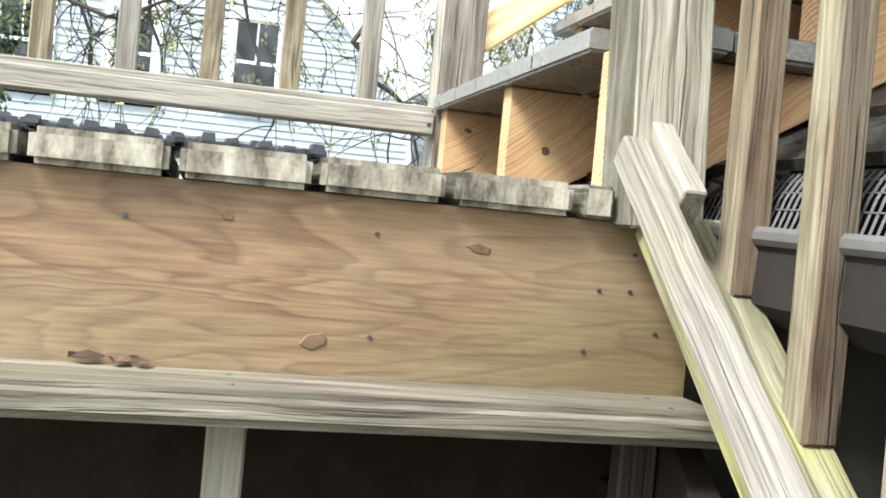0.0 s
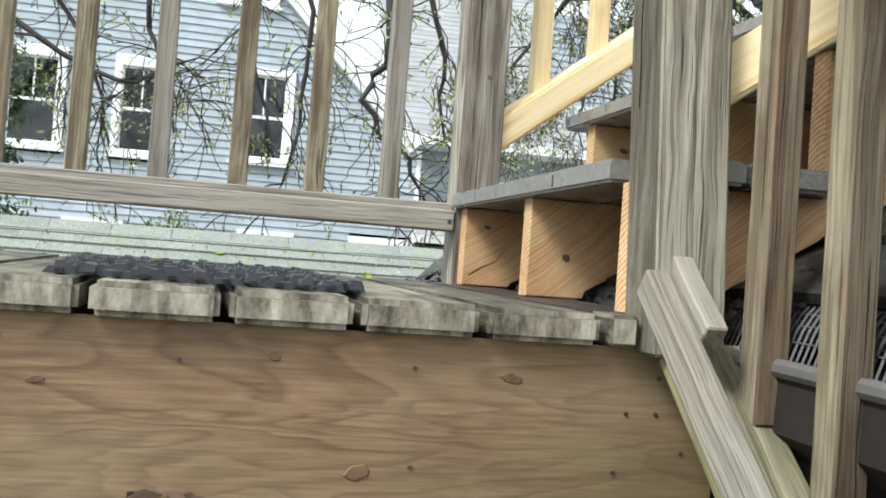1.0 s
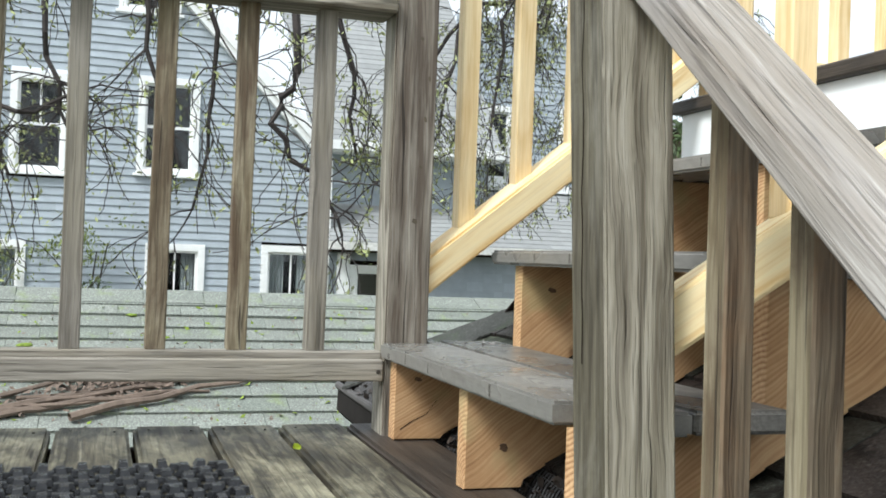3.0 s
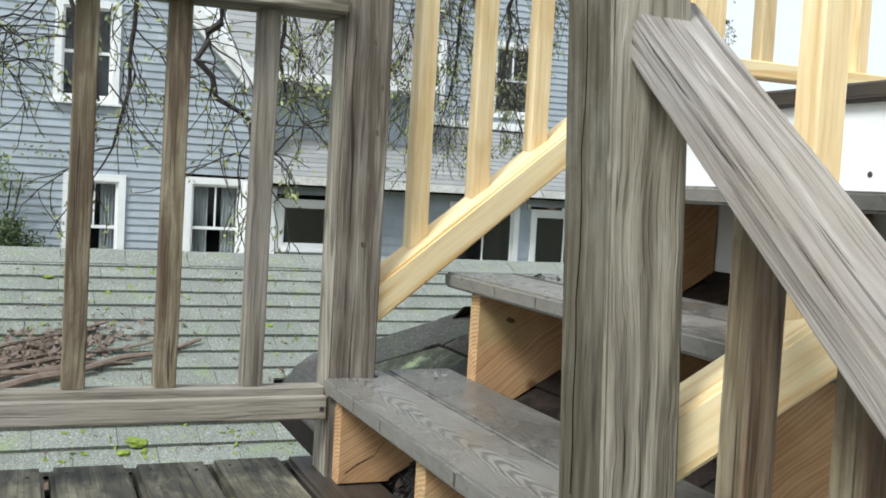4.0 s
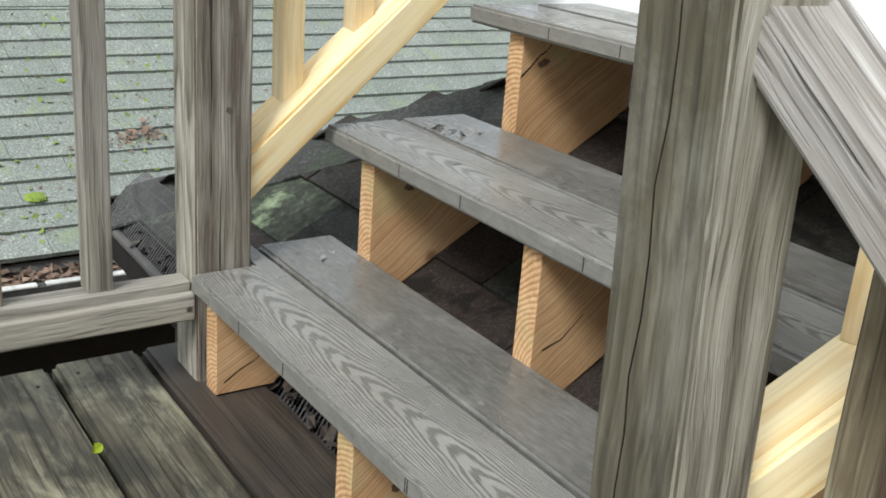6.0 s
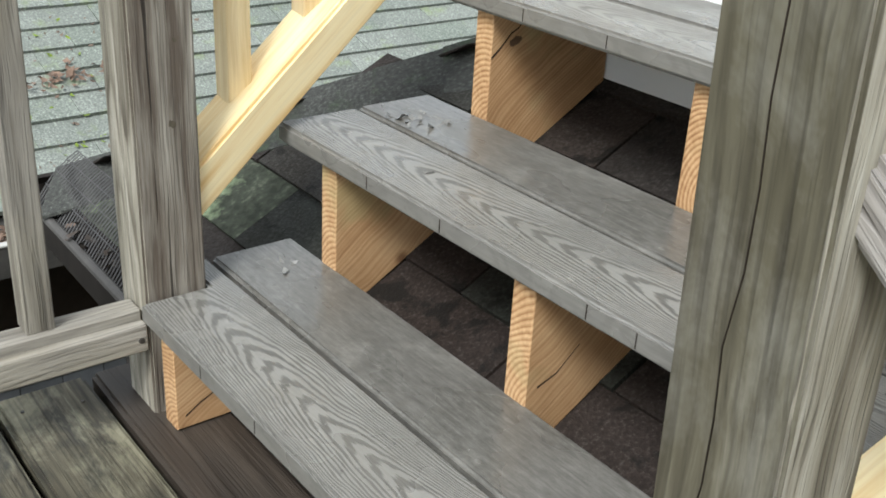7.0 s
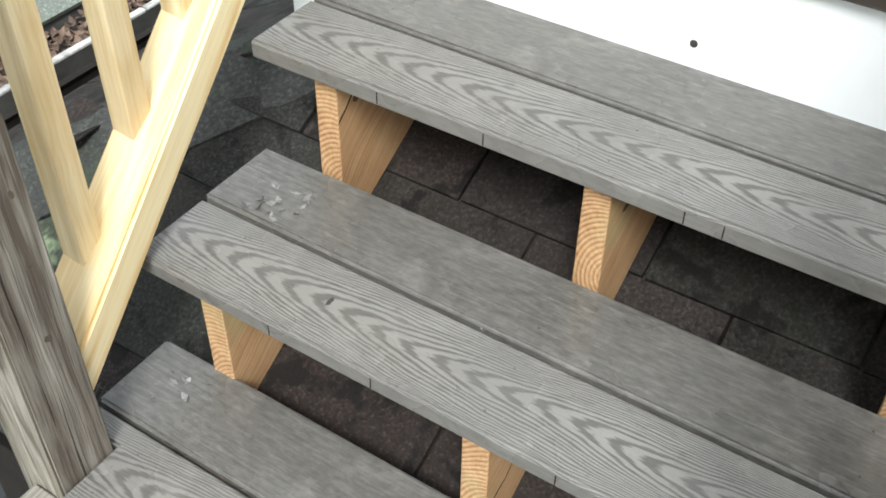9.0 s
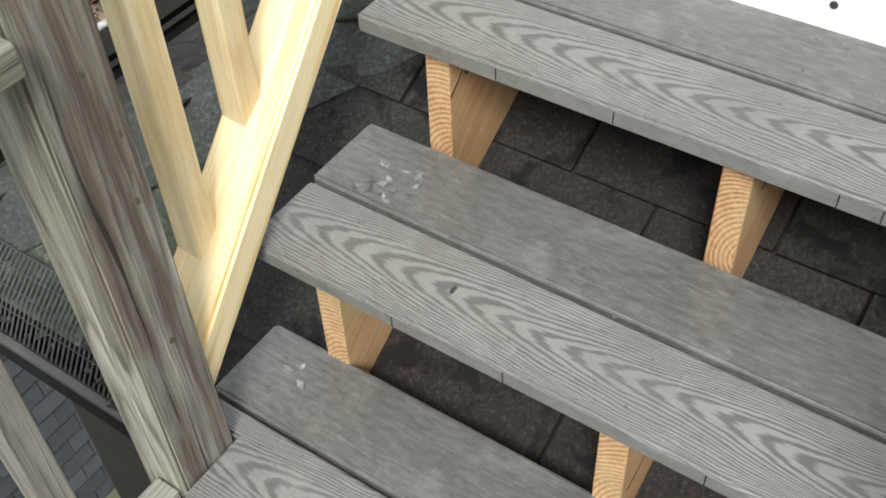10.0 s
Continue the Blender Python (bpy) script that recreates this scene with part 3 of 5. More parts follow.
def leaf_bm(size, rnd):
    bm = bmesh.new()
    cols = []
    for i in range(5):
        u = i / 4
        wd = math.sin(math.pi * (0.08 + 0.9 * u)) * size * 0.33
        lift = rnd.uniform(0.1, 0.35) * size
        cols.append([bm.verts.new(((u - 0.5) * size, -wd, lift * abs(u - 0.4))), bm.verts.new(((u - 0.5) * size, 0, 0.1 * size * u)),
                     bm.verts.new(((u - 0.5) * size, wd, lift))])
    for a, b in zip(cols, cols[1:]):
        bm.faces.new((a[0], b[0], b[1], a[1])), bm.faces.new((a[1], b[1], b[2], a[2]))
    bmesh.ops.solidify(bm, geom=bm.faces[:], thickness=size * 0.02)
    return bm


rnd = random.Random(4)
part("blade", leaf_bm(0.036, rnd), LEAF_DEAD, leaves_low, m=Matrix.Translation((-0.50, 0.006, -0.238)))
for dx, s in ((0.035, 0.03), (0.055, 0.02)):
    c = copy_thing(leaves_low, Matrix.Translation((-0.50 + dx, 0.004, -0.238)) @ pose(0, 0, 0, 0, 0, 50 + 900 * dx))
green = thing("fresh_leaf", "tiny bright green leaf bit lying in a deck gap", "leaf", at=(-0.150, 0.81, 0.004))
part("blade", leaf_bm(0.022, rnd), plain("bright_leaf", (0.45, 0.55, 0.04), 0.2), green, m=Matrix.Translation((-0.150, 0.81, 0.002)) @ pose(0, 0, 0, 20, 0, 40))

# ---- door mat of woven rubber strips ----
mat_thing = thing("rubber_mat", "black mat of woven rubber strips on the deck boards", "door mat")
rnd = random.Random(9)
bm = bmesh.new()
cell = 0.0304
nx, ny = 12, 20
for i in range(nx):
    for j in range(ny):
        over = (i + j) % 2
        cx, cy = (i - nx / 2 + 0.5) * cell, (j - ny / 2 + 0.5) * cell
        lx, ly = (0.0085, 0.0165) if over else (0.0185, 0.0070)
        top = (0.0135 if over else 0.0090) + rnd.uniform(-0.002, 0.002)
        low_ = 0.004 if over else 0.0
        jx, jy = rnd.uniform(-0.0015, 0.0015), rnd.uniform(-0.0015, 0.0015)
        lean_ = rnd.uniform(-0.003, 0.003)
        for v in box(bm, cx - lx + jx, cx + lx + jx, cy - ly + jy, cy + ly + jy, low_, top):
            if v.co.z > 0.006:
                v.co.x += (cx - v.co.x) * 0.25 + lean_
                v.co.y += (cy - v.co.y) * 0.30
                v.co.z += rnd.uniform(-0.001, 0.001)
    box(bm, (i - nx / 2 + 0.5) * cell - 0.0045, (i - nx / 2 + 0.5) * cell + 0.0045, -ny / 2 * cell, ny / 2 * cell, 0.001, 0.0062)
part("weave", bm, RUBBER, mat_thing, m=Matrix.Translation((-0.458, 0.385, deck_z(0.385) + 0.001)) @ pose(0, 0, 0, 0.72, 0, 2.5))

# ---- posts ----


def post(name, label, x, y, z0, z1, material, size=0.089, cap=None, side=None, group="grey posts", lean=(0.0, 0.0)):
    p = thing(name, label, "post", group, at=(x, y, z0))
    beam("shaft", (x, y, z0), (x + lean[0], y + lean[1], z1), size, size, material, p, up=(0, 1, 0), bevel=0.0035, wobble=0.0008, cuts=8, end=cap, seed=int(y * 10) + 3, round_edges=2)
    if cap:
        for f in p.children[0].data.polygons:
            if f.normal.x > 0.3:
                f.material_index = 1
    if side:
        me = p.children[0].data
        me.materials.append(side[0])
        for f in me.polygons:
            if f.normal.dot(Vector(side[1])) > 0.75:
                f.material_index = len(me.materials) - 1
    return p


FARFACE = wood("dark_grooved_post_wood", (0.10, 0.080, 0.062), (0.29, 0.265, 0.222), (0.54, 0.51, 0.46), stain=(0.11, 0.084, 0.062), stain_amount=0.5,
               stain_scale=2.0, crack=0.9, period=0.010, swirl=0.012)
TOPCUT = plain("weathered_post_top", (0.19, 0.145, 0.105), 0.9, 45.0, 0.85, relief=0.003)
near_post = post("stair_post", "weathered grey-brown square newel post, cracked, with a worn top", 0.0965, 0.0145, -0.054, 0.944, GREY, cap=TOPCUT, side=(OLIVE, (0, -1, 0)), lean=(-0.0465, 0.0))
for x, y, z, n, r in ((0.0225, 0.004, 0.474, (-1, 0, 0), 0.010), (0.0355, -0.01, 0.215, (-1, 0, 0), 0.006), (0.0170, -0.005, 0.60, (-1, 0, 0), 0.004)):
    disc_part("knot", (x + 0.006, y, z), n, r, 0.0014, POST_KNOT, near_post, 0.7, sides=14)
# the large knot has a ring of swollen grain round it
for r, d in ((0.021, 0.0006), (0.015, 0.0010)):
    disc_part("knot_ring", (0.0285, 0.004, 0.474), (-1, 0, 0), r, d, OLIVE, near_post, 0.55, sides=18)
# one long drying crack down the side
bm = bmesh.new()
rnd = random.Random(3)
prev = None
for i in range(15):
    z = 0.938 - i * 0.05
    yy = 0.012 + rnd.uniform(-0.003, 0.003) + 0.0012 * i
    wd = 0.0006 * (1 - i / 18)
    xf = 0.0495 - 0.0466 * z - 0.0014
    cur = (bm.verts.new((xf, yy - wd, z)), bm.verts.new((xf, yy + wd, z)), bm.verts.new((xf + 0.004, yy, z)))
    if prev:
        bm.faces.new((prev[0], prev[1], cur[1], cur[0])), bm.faces.new((prev[1], prev[2], cur[2], cur[1])), bm.faces.new((prev[2], prev[0], cur[0], cur[2]))
    prev = cur
part("drying_crack", bm, DARKWOOD, near_post)
rnd = random.Random(23)
bm = bmesh.new()
for i in range(26):
    yy = -0.028 + 0.085 * i / 25
    r = rnd.uniform(0.0010, 0.0030)
    vs = box(bm, 0.0058 - 0.0008, 0.0058 + r * 1.5, yy - 0.0024, yy + 0.0024, 0.944 - r, 0.9449)
    for v in vs:
        v.co += Vector((rnd.uniform(-0.0005, 0.0005), rnd.uniform(-0.0008, 0.0008), rnd.uniform(-0.0006, 0.0004)))
part("frayed_edge", bm, plain("bleached_fibres", (0.36, 0.34, 0.30), 0.5, 150.0, 0.9), near_post, "bleached frayed wood along the post's top edge")
far_post = post("stair_post", "weathered grey square newel post with knots, beside the bottom new step", 0.0895, 0.9895, -0.30, 1.05, GREY, side=(FARFACE, (0, 0, -1)))
for x, z, r in ((0.112, 0.637, 0.006), (0.097, 0.430, 0.007), (0.106, 0.54, 0.004), (0.118, 0.72, 0.005), (0.10, 0.80, 0.005)):
    disc_part("knot", (x, 0.9453, z), (0, -1, 0), r, 0.0015, POST_KNOT, far_post, 0.8)
post("stair_post", "weathered grey square railing post", -1.20, 0.9895, -0.30, 1.05, GREY)
post("stair_post", "weathered grey square newel post", -1.20, 0.0145, -0.30, 0.925, GREY)

# ---- railing along the back of the landing ----
rail = thing("deck_railing", "weathered grey wooden railing with square balusters along the deck edge", "railing")
beam("bottom_rail", (-1.155, 0.9820, 0.136), (0.043, 0.9820, 0.136), 0.040, 0.058, RAIL, rail, bevel=0.003, wobble=0.0006, cuts=6)
beam("front_strip", (-1.155, 0.9525, 0.1285), (0.043, 0.9525, 0.1285), 0.018, 0.043, RAIL, rail, bevel=0.0025, wobble=0.0004, cuts=6)
beam("top_rail", (-1.155, 0.98, 0.861), (0.043, 0.98, 0.861), 0.11, 0.036, GREY, rail, bevel=0.004)
for i in range(7):
    x = -0.092 - i * 0.1535
    beam("baluster", (x, 0.9890, 0.164), (x + random.uniform(-0.004, 0.004), 0.9890, 0.844), 0.038, 0.038, BALUSTER if i % 3 else RAIL, rail, up=(0, 1, 0), bevel=0.002,
         wobble=0.0008, cuts=4, seed=i)
disc_part("screw", (0.033, 0.943, 0.126), (0, -1, 0), 0.005, 0.002, SCREW, rail)
disc_part("screw", (-0.86, 0.943, 0.132), (0, -1, 0), 0.004, 0.002, SCREW, rail)

# ---- railing of the lower flight ----
low = thing("stair_railing", "weathered stair railing with silvered handrail and algae-green bottom rail", "stair railing")
LOW_S = 0.812


def down(x, z0, y):
    return (x, y, z0 + LOW_S * y)


Y_END = -1.35
beam("handrail", down(0.084, 0.717, 0.016), down(0.090, 0.717, Y_END), 0.094, 0.038, HAND, low, "silver-grey cracked handrail", bevel=0.005,
     wobble=0.0012, cuts=10, round_edges=2)
beam("bottom_rail", down(0.050, 0.042, -0.014), down(0.056, 0.042, Y_END), 0.030, 0.038, RAIL, low, bevel=0.003, wobble=0.0008, cuts=8)
beam("fillet", down(0.079, 0.057, -0.014), down(0.080, 0.057, -0.11), 0.026, 0.045, RAIL, low, bevel=0.002, wobble=0.0008, cuts=8)
beam("rail_bed", down(0.116, -0.038, -0.014), down(0.116, -0.038, Y_END), 0.092, 0.034, ALGAE_WOOD, low, "yellow-green algae-covered rail", bevel=0.002)
for i in range(9):
    y = -0.108 - i * 0.148
    z0 = -0.014 + LOW_S * (y - 0.019)
    b = beam("baluster", (0.146, y, z0), (0.142 + random.uniform(-0.003, 0.003), y, 0.690 + LOW_S * (y - 0.019)), 0.038, 0.040, BALUSTER, low, up=(0, 1, 0), bevel=0.003, wobble=0.0010,
             cuts=5, seed=20 + i)
    b.data.materials.append(BROWN_SIDE)
    for f in b.data.polygons:
        if f.normal.z < -0.6:
            f.material_index = 1

# ---- new flight: three sawtooth stringers, composite treads, pine rails ----
flight = thing("new_stair_frame", "new pine sawtooth stringers carrying grey composite treads over the shingle roof", "stair frame")
ps = [(RISER_X[0], 0.0), (RISER_X[0], 0.153), (RISER_X[1], 0.153), (RISER_X[1], 0.348), (RISER_X[2], 0.348), (RISER_X[2], 0.540), (0.838, 0.540),
      (0.838, roof_z(0.838) + 0.004), (0.155, roof_z(0.155) + 0.004), (0.150, 0.0)]
for yc in (0.907, 0.487, 0.080):
    bm = bmesh.new()
    zf = deck_z(yc) + 0.001
    extrude_xz(bm, [(px, zf if pz == 0.0 else pz) for px, pz in ps], -0.019, 0.019)
    bmesh.ops.bevel(bm, geom=[e for e in bm.edges if abs(e.verts[0].co.y - e.verts[1].co.y) < 1e-6], offset=0.0015, segments=1, affect="EDGES")
    part("stringer", bm, STRINGER, flight, m=Matrix.Translation((0, yc, 0)))

def stringer_check(points, y, width):
    """A drying check: a thin dark wedge let into the side of a stringer."""
    bm = bmesh.new()
    prev = None
    for k, (x, z) in enumerate(points):
        wd = width * (1.0 - 0.75 * k / len(points))
        cur = [bm.verts.new(p) for p in ((x, y - 0.0006, z + wd), (x, y - 0.0006, z - wd), (x, y + 0.006, z))]
        if prev:
            for a, b in ((0, 1), (1, 2), (2, 0)):
                bm.faces.new((prev[a], prev[b], cur[b], cur[a]))
        prev = cur
    part("check", bm, DARKWOOD, flight)


stringer_check([(0.585, 0.470), (0.604, 0.486), (0.622, 0.505), (0.636, 0.512), (0.650, 0.530)], 0.8880, 0.0022)
stringer_check([(0.066, 0.020), (0.090, 0.036), (0.120, 0.050), (0.140, 0.078)], 0.8880, 0.0012)
stringer_check([(0.330, 0.205), (0.360, 0.215), (0.395, 0.245)], 0.4680, 0.0012)
for kx, ky, kz, kr in ((0.632, 0.8878, 0.492, 0.008), (0.100, 0.8878, 0.118, 0.005), (0.380, 0.8878, 0.300, 0.006), (0.118, 0.4678, 0.060, 0.006), (0.640, 0.4678, 0.475, 0.006)):
    disc_part("knot", (kx, ky, kz), (0, -1, 0), kr, 0.0015, KNOT, flight, 1.5, sides=14)

TY0, TY1 = 0.012, 1.022


def tread(i):
    x, z = NOSE_X[i], TREAD_TOP[i]
    t = thing("composite_tread", "grey composite stair tread of two boards with embossed wood grain, damp", "stair tread", group="new flight treads", at=(x, TY0, z))
    xa, xb = x, x + 0.137
    if i == 0:
        # the front board is notched round both posts
        bm = bmesh.new()
        h = 0.030
        out = [(0.104, -0.0685), (0.942, -0.0685), (0.942, 0.0325), (TY1 + 0.006, 0.0325), (TY1 + 0.006, 0.0685), (TY0 - 0.006, 0.0685), (TY0 - 0.006, 0.0325), (0.102, 0.0325)]
        top = [bm.verts.new((yy, -xx, 0)) for yy, xx in out]
        bot = [bm.verts.new((yy, -xx, -h)) for yy, xx in out]
        bm.faces.new(top), bm.faces.new(list(reversed(bot)))
        for k in range(len(out)):
            n = (k + 1) % len(out)
            bm.faces.new((top[k], bot[k], bot[n], top[n]))
        bmesh.ops.recalc_face_normals(bm, faces=bm.faces[:])
        bmesh.ops.bevel(bm, geom=[e for e in bm.edges if abs(e.verts[0].co.z - e.verts[1].co.z) < 1e-6], offset=0.004, segments=2, affect="EDGES")
        m = Matrix(((0, -1, 0, x + 0.0685), (1, 0, 0, 0), (0, 0, 1, z), (0, 0, 0, 1)))
        part("front_board", bm, COMP, t, "grey board with bold cathedral grain", m)
    else:
        beam("front_board", (x + 0.0685, TY0, z - 0.015), (x + 0.0685, TY1, z - 0.015), 0.137, 0.030, COMP, t, "grey board with bold cathedral grain", bevel=0.005, round_edges=3)
    beam("back_board", (x + 0.2135, TY0, z - 0.015), (x + 0.2135, TY1 + 0.004, z - 0.015), 0.137, 0.030, COMP_PLAIN, t, "plain brushed grey board", bevel=0.005, round_edges=3)
    for yy in (0.907, 0.487, 0.09):
        for xx in (0.03, 0.105, 0.18, 0.25):
            disc_part("screw", (x + xx, yy + random.uniform(-0.01, 0.01), z - 0.0002), (0, 0, 1), 0.0019, 0.001, SCREW, t)
    # short drying splits in the nosing
    for yy in (0.30, 0.345, 0.62, 0.78):
        yy += random.uniform(-0.03, 0.03)
        box_part("split", x - 0.0004, x + 0.002, yy - 0.0008, yy + 0.0008, z - 0.024, z - 0.006, DARKWOOD, t)
    return t


for i in range(3):
    step = tread(i)
    if i == 1:
        disc_part("knot", (0.366, 0.742, 0.3788), (0, 0, 1), 0.0045, 0.001, SCREW, step, 1.7, sides=14)


def flight_rail(name, label, y_at, lean, z0, x0, x1, first, count, side):
    r = thing(name, label, "stair railing", group="new pine railings")

    def at(x, dy, dz):
        return (x, y_at + lean * (x - 0.14) + dy, z0 + SLOPE * (x - 0.14) + dz)
    # a moulded rail: a deep lower moulding and a slightly raised bed for the balusters
    beam("bottom_rail", at(x0, side * 0.041, 0.0455), at(x1, side * 0.041, 0.0455), 0.082, 0.062, PINE, r, bevel=0.005, round_edges=2)
    beam("rail_bed", at(x0, side * 0.045, 0.0800), at(x1, side * 0.045, 0.0800), 0.066, 0.006, PINE, r, bevel=0.0025, round_edges=2)
    beam("top_rail", at(x0, side * 0.045, 0.80), at(x1, side * 0.045, 0.80), 0.085, 0.038, PINE, r, bevel=0.004, round_edges=2)
    for i in range(count):
        x = first + i * 0.1375
        b = at(x, side * 0.058, 0.066)
        tp = at(x, side * 0.058, 0.785)
        beam("baluster", b, tp, 0.038, 0.038, PINE_POST, r, up=(0, 1, 0), bevel=0.002, seed=i)
    return r


flight_rail("pine_railing", "new yellow pine stair railing with square balusters", 0.956, 0.178, 0.284, 0.105, 0.835, 0.230, 5, 1)
flight_rail("pine_railing", "new yellow pine railing on the near side of the new steps", -0.004, -0.30, 0.234, 0.120, 0.835, 0.30, 4, 1)

# ---- upper deck at the head of the new flight ----
upper = thing("upper_deck", "upper deck edge with grey boards over a white fascia", "deck", kind="structure")
box_part("white_fascia", 0.842, 0.862, -1.3, 1.18, 0.40, 0.730, WHITE, upper, "white painted fascia board")
for i in range(8):
    xa = 0.822 + i * 0.143
    beam("deck_board", (xa + 0.069, -1.3, 0.747), (xa + 0.069, 1.20, 0.747), 0.138, 0.032, RAIL if i else DECK_DARK, upper, bevel=0.004)
box_part("end_fascia", 0.864, 1.96, 1.155, 1.175, 0.40, 0.730, WHITE, upper)
disc_part("hole", (0.8415, 0.485, 0.607), (-1, 0, 0), 0.006, 0.002, SCREW, upper)
disc_part("hole", (0.8415, 0.93, 0.69), (-1, 0, 0), 0.005, 0.002, SCREW, upper)
uprail = thing("pine_deck_railing", "new yellow pine railing on the upper deck", "railing", group="new pine railings")
beam("bottom_rail", (0.86, 1.13, 0.86), (1.95, 1.13, 0.86), 0.06, 0.038, PINE, uprail)
beam("top_rail", (0.86, 1.13, 1.66), (1.95, 1.13, 1.66), 0.085, 0.038, PINE, uprail)
for i in range(7):
    x = 0.97 + i * 0.142
    beam("baluster", (x, 1.13, 0.878), (x, 1.13, 1.642), 0.038, 0.038, PINE_POST, uprail, up=(0, 1, 0), bevel=0.002)
for y in (1.185, -0.16):
    post("pine_post", "new yellow pine corner post of the upper deck", 0.905 if y > 0 else 0.92, y if y < 0 else 1.10, 0.764, 1.78, PINE_POST, group="pine posts")
beam("bottom_rail", (0.92, -0.21, 0.86), (0.92, -1.28, 0.86), 0.06, 0.038, PINE, uprail)
for i in range(7):
    beam("baluster", (0.92, -0.33 - i * 0.14, 0.878), (0.92, -0.33 - i * 0.14, 1.642), 0.038, 0.038, PINE_POST, uprail, up=(0, 1, 0), bevel=0.002)
beam("top_rail", (0.92, -0.21, 1.66), (0.92, -1.28, 1.66), 0.085, 0.038, PINE, uprail)
box_part("joist", 0.87, 1.95, 1.11, 1.14, 0.5, 0.729, DARKWOOD, upper)


# ---- dark hipped roof under the new flight ----
HIP = 2.03
EAVE_X = 0.20


def hip_y(x):
    return HIP - x


dark_roof = thing("dark_roof", "dark wet shingled hip roof under the new stairs", "roof", kind="structure")
bm = bmesh.new()
ex1 = 1.30
v = [bm.verts.new(p) for p in ((EAVE_X, -2.4, roof_z(EAVE_X) - 0.012), (ex1, -2.4, roof_z(ex1) - 0.012), (ex1, hip_y(ex1), roof_z(ex1) - 0.012),
                               (EAVE_X, hip_y(EAVE_X), roof_z(EAVE_X) - 0.012), (3.2, hip_y(ex1), roof_z(ex1) - 0.012), (3.2, hip_y(EAVE_X), roof_z(EAVE_X) - 0.012))]
bm.faces.new((v[0], v[1], v[2], v[3])), bm.faces.new((v[3], v[2], v[4], v[5]))
bmesh.ops.recalc_face_normals(bm, faces=bm.faces[:])
bmesh.ops.solidify(bm, geom=bm.faces[:], thickness=0.02)
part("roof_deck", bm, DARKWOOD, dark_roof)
# dark brown wall, taken near black: the shade under the eave is in its colour
box_part("house_wall", 0.30, 3.1, -2.3, 1.75, -3.0, -0.03, plain("shaded_dark_wall", (0.022, 0.018, 0.015), 0.4, 9.0, 0.9, relief=0.003), dark_roof)


def tab_mesh(name, w, depth, t, material):
    """A roof shingle: butt edge at x = 0, running up to x = depth, thicker at the butt."""
    bm = bmesh.new()
    vs = [bm.verts.new(p) for p in ((0, 0, 0), (0, w, 0), (depth, w, 0), (depth, 0, 0), (0.001, 0.001, t), (0.001, w - 0.001, t), (depth, w - 0.001, 0.002), (depth, 0.001, 0.002))]
    for q in ((3, 2, 1, 0), (4, 5, 6, 7), (0, 1, 5, 4), (1, 2, 6, 5), (2, 3, 7, 6), (3, 0, 4, 7)):
        bm.faces.new([vs[i] for i in q])
    me = bpy.data.meshes.new(name)
    bm.to_mesh(me)
    bm.free()
    me.materials.append(material)
    return me


ang = math.atan(0.575)
EXPO = 0.145
tab = tab_mesh("shingle", 0.303, 0.20, 0.013, SHINGLE_DARK)
half = tab_mesh("shingle", 0.150, 0.20, 0.013, SHINGLE_DARK)
rnd = random.Random(12)
for row in range(8):
    x = EAVE_X - 0.005 + row * EXPO * math.cos(ang)
    if x > 1.0:
        break
    y = -1.7 + (row % 2) * 0.152 + rnd.uniform(-0.02, 0.02)
    while y < hip_y(x) - 0.20:
        room = hip_y(x + 0.13) - 0.02 - y
        me = tab if room > 0.303 else half
        w = 0.303 if me is tab else 0.150
        m = Matrix.Translation((x, y, roof_z(x) - 0.0085 + rnd.uniform(0, 0.0025))) @ Euler((0, -ang + rnd.uniform(0.0, 0.012), rnd.uniform(-0.006, 0.006))).to_matrix().to_4x4()
        if row <= 1 and 1.25 < y + w / 2 < 1.75:
            link_mesh("shingle", tab_mesh("shingle", w, 0.20, 0.010, LICHEN), LICHEN, dark_roof, "pale green lichen-spotted shingle", m)
        else:
            link_mesh("shingle", me, SHINGLE_DARK, dark_roof, m=m)
        y += w + 0.004
for row in range(5):
    y = 1.84 - row * EXPO * math.cos(ang)
    x = HIP - y + 0.07 + (row % 2) * 0.15
    while x < 2.6:
        m = Matrix.Translation((x, y, 0.575 * (HIP - y) - 0.085 - 0.0085)) @ Euler((0, 0, radians(-90))).to_matrix().to_4x4() @ Euler((0, -ang, 0)).to_matrix().to_4x4()
        link_mesh("shingle", tab, SHINGLE_DARK, dark_roof, m=m @ Matrix.Translation((0, 0, 0)))
        x += 0.307
# hip caps: folded pieces lapped up the hip
bm = bmesh.new()
L, Wd, t = 0.26, 0.135, 0.007
dz = 0.575 * Wd / math.sqrt(2)
pts = [(0, -Wd, -dz), (0, 0, 0.004), (0, Wd, -dz)]
lo = [bm.verts.new((x_, y_, z_)) for x_, y_, z_ in pts] + [bm.verts.new((L, y_, z_)) for _, y_, z_ in pts]
hi = [bm.verts.new((x_, y_, z_ + t)) for x_, y_, z_ in pts] + [bm.verts.new((L, y_, z_ + 0.002)) for _, y_, z_ in pts]
for a, b in ((0, 1), (1, 2)):
    bm.faces.new((hi[a], hi[b], hi[b + 3], hi[a + 3])), bm.faces.new((lo[b], lo[a], lo[a + 3], lo[b + 3])), bm.faces.new((lo[a], lo[b], hi[b], hi[a]))
bm.faces.new((lo[0], hi[0], hi[3], lo[3])), bm.faces.new((lo[2], lo[5], hi[5], hi[2]))
bmesh.ops.recalc_face_normals(bm, faces=bm.faces[:])
cap_me = bpy.data.meshes.new("hip_cap")
bm.to_mesh(cap_me)
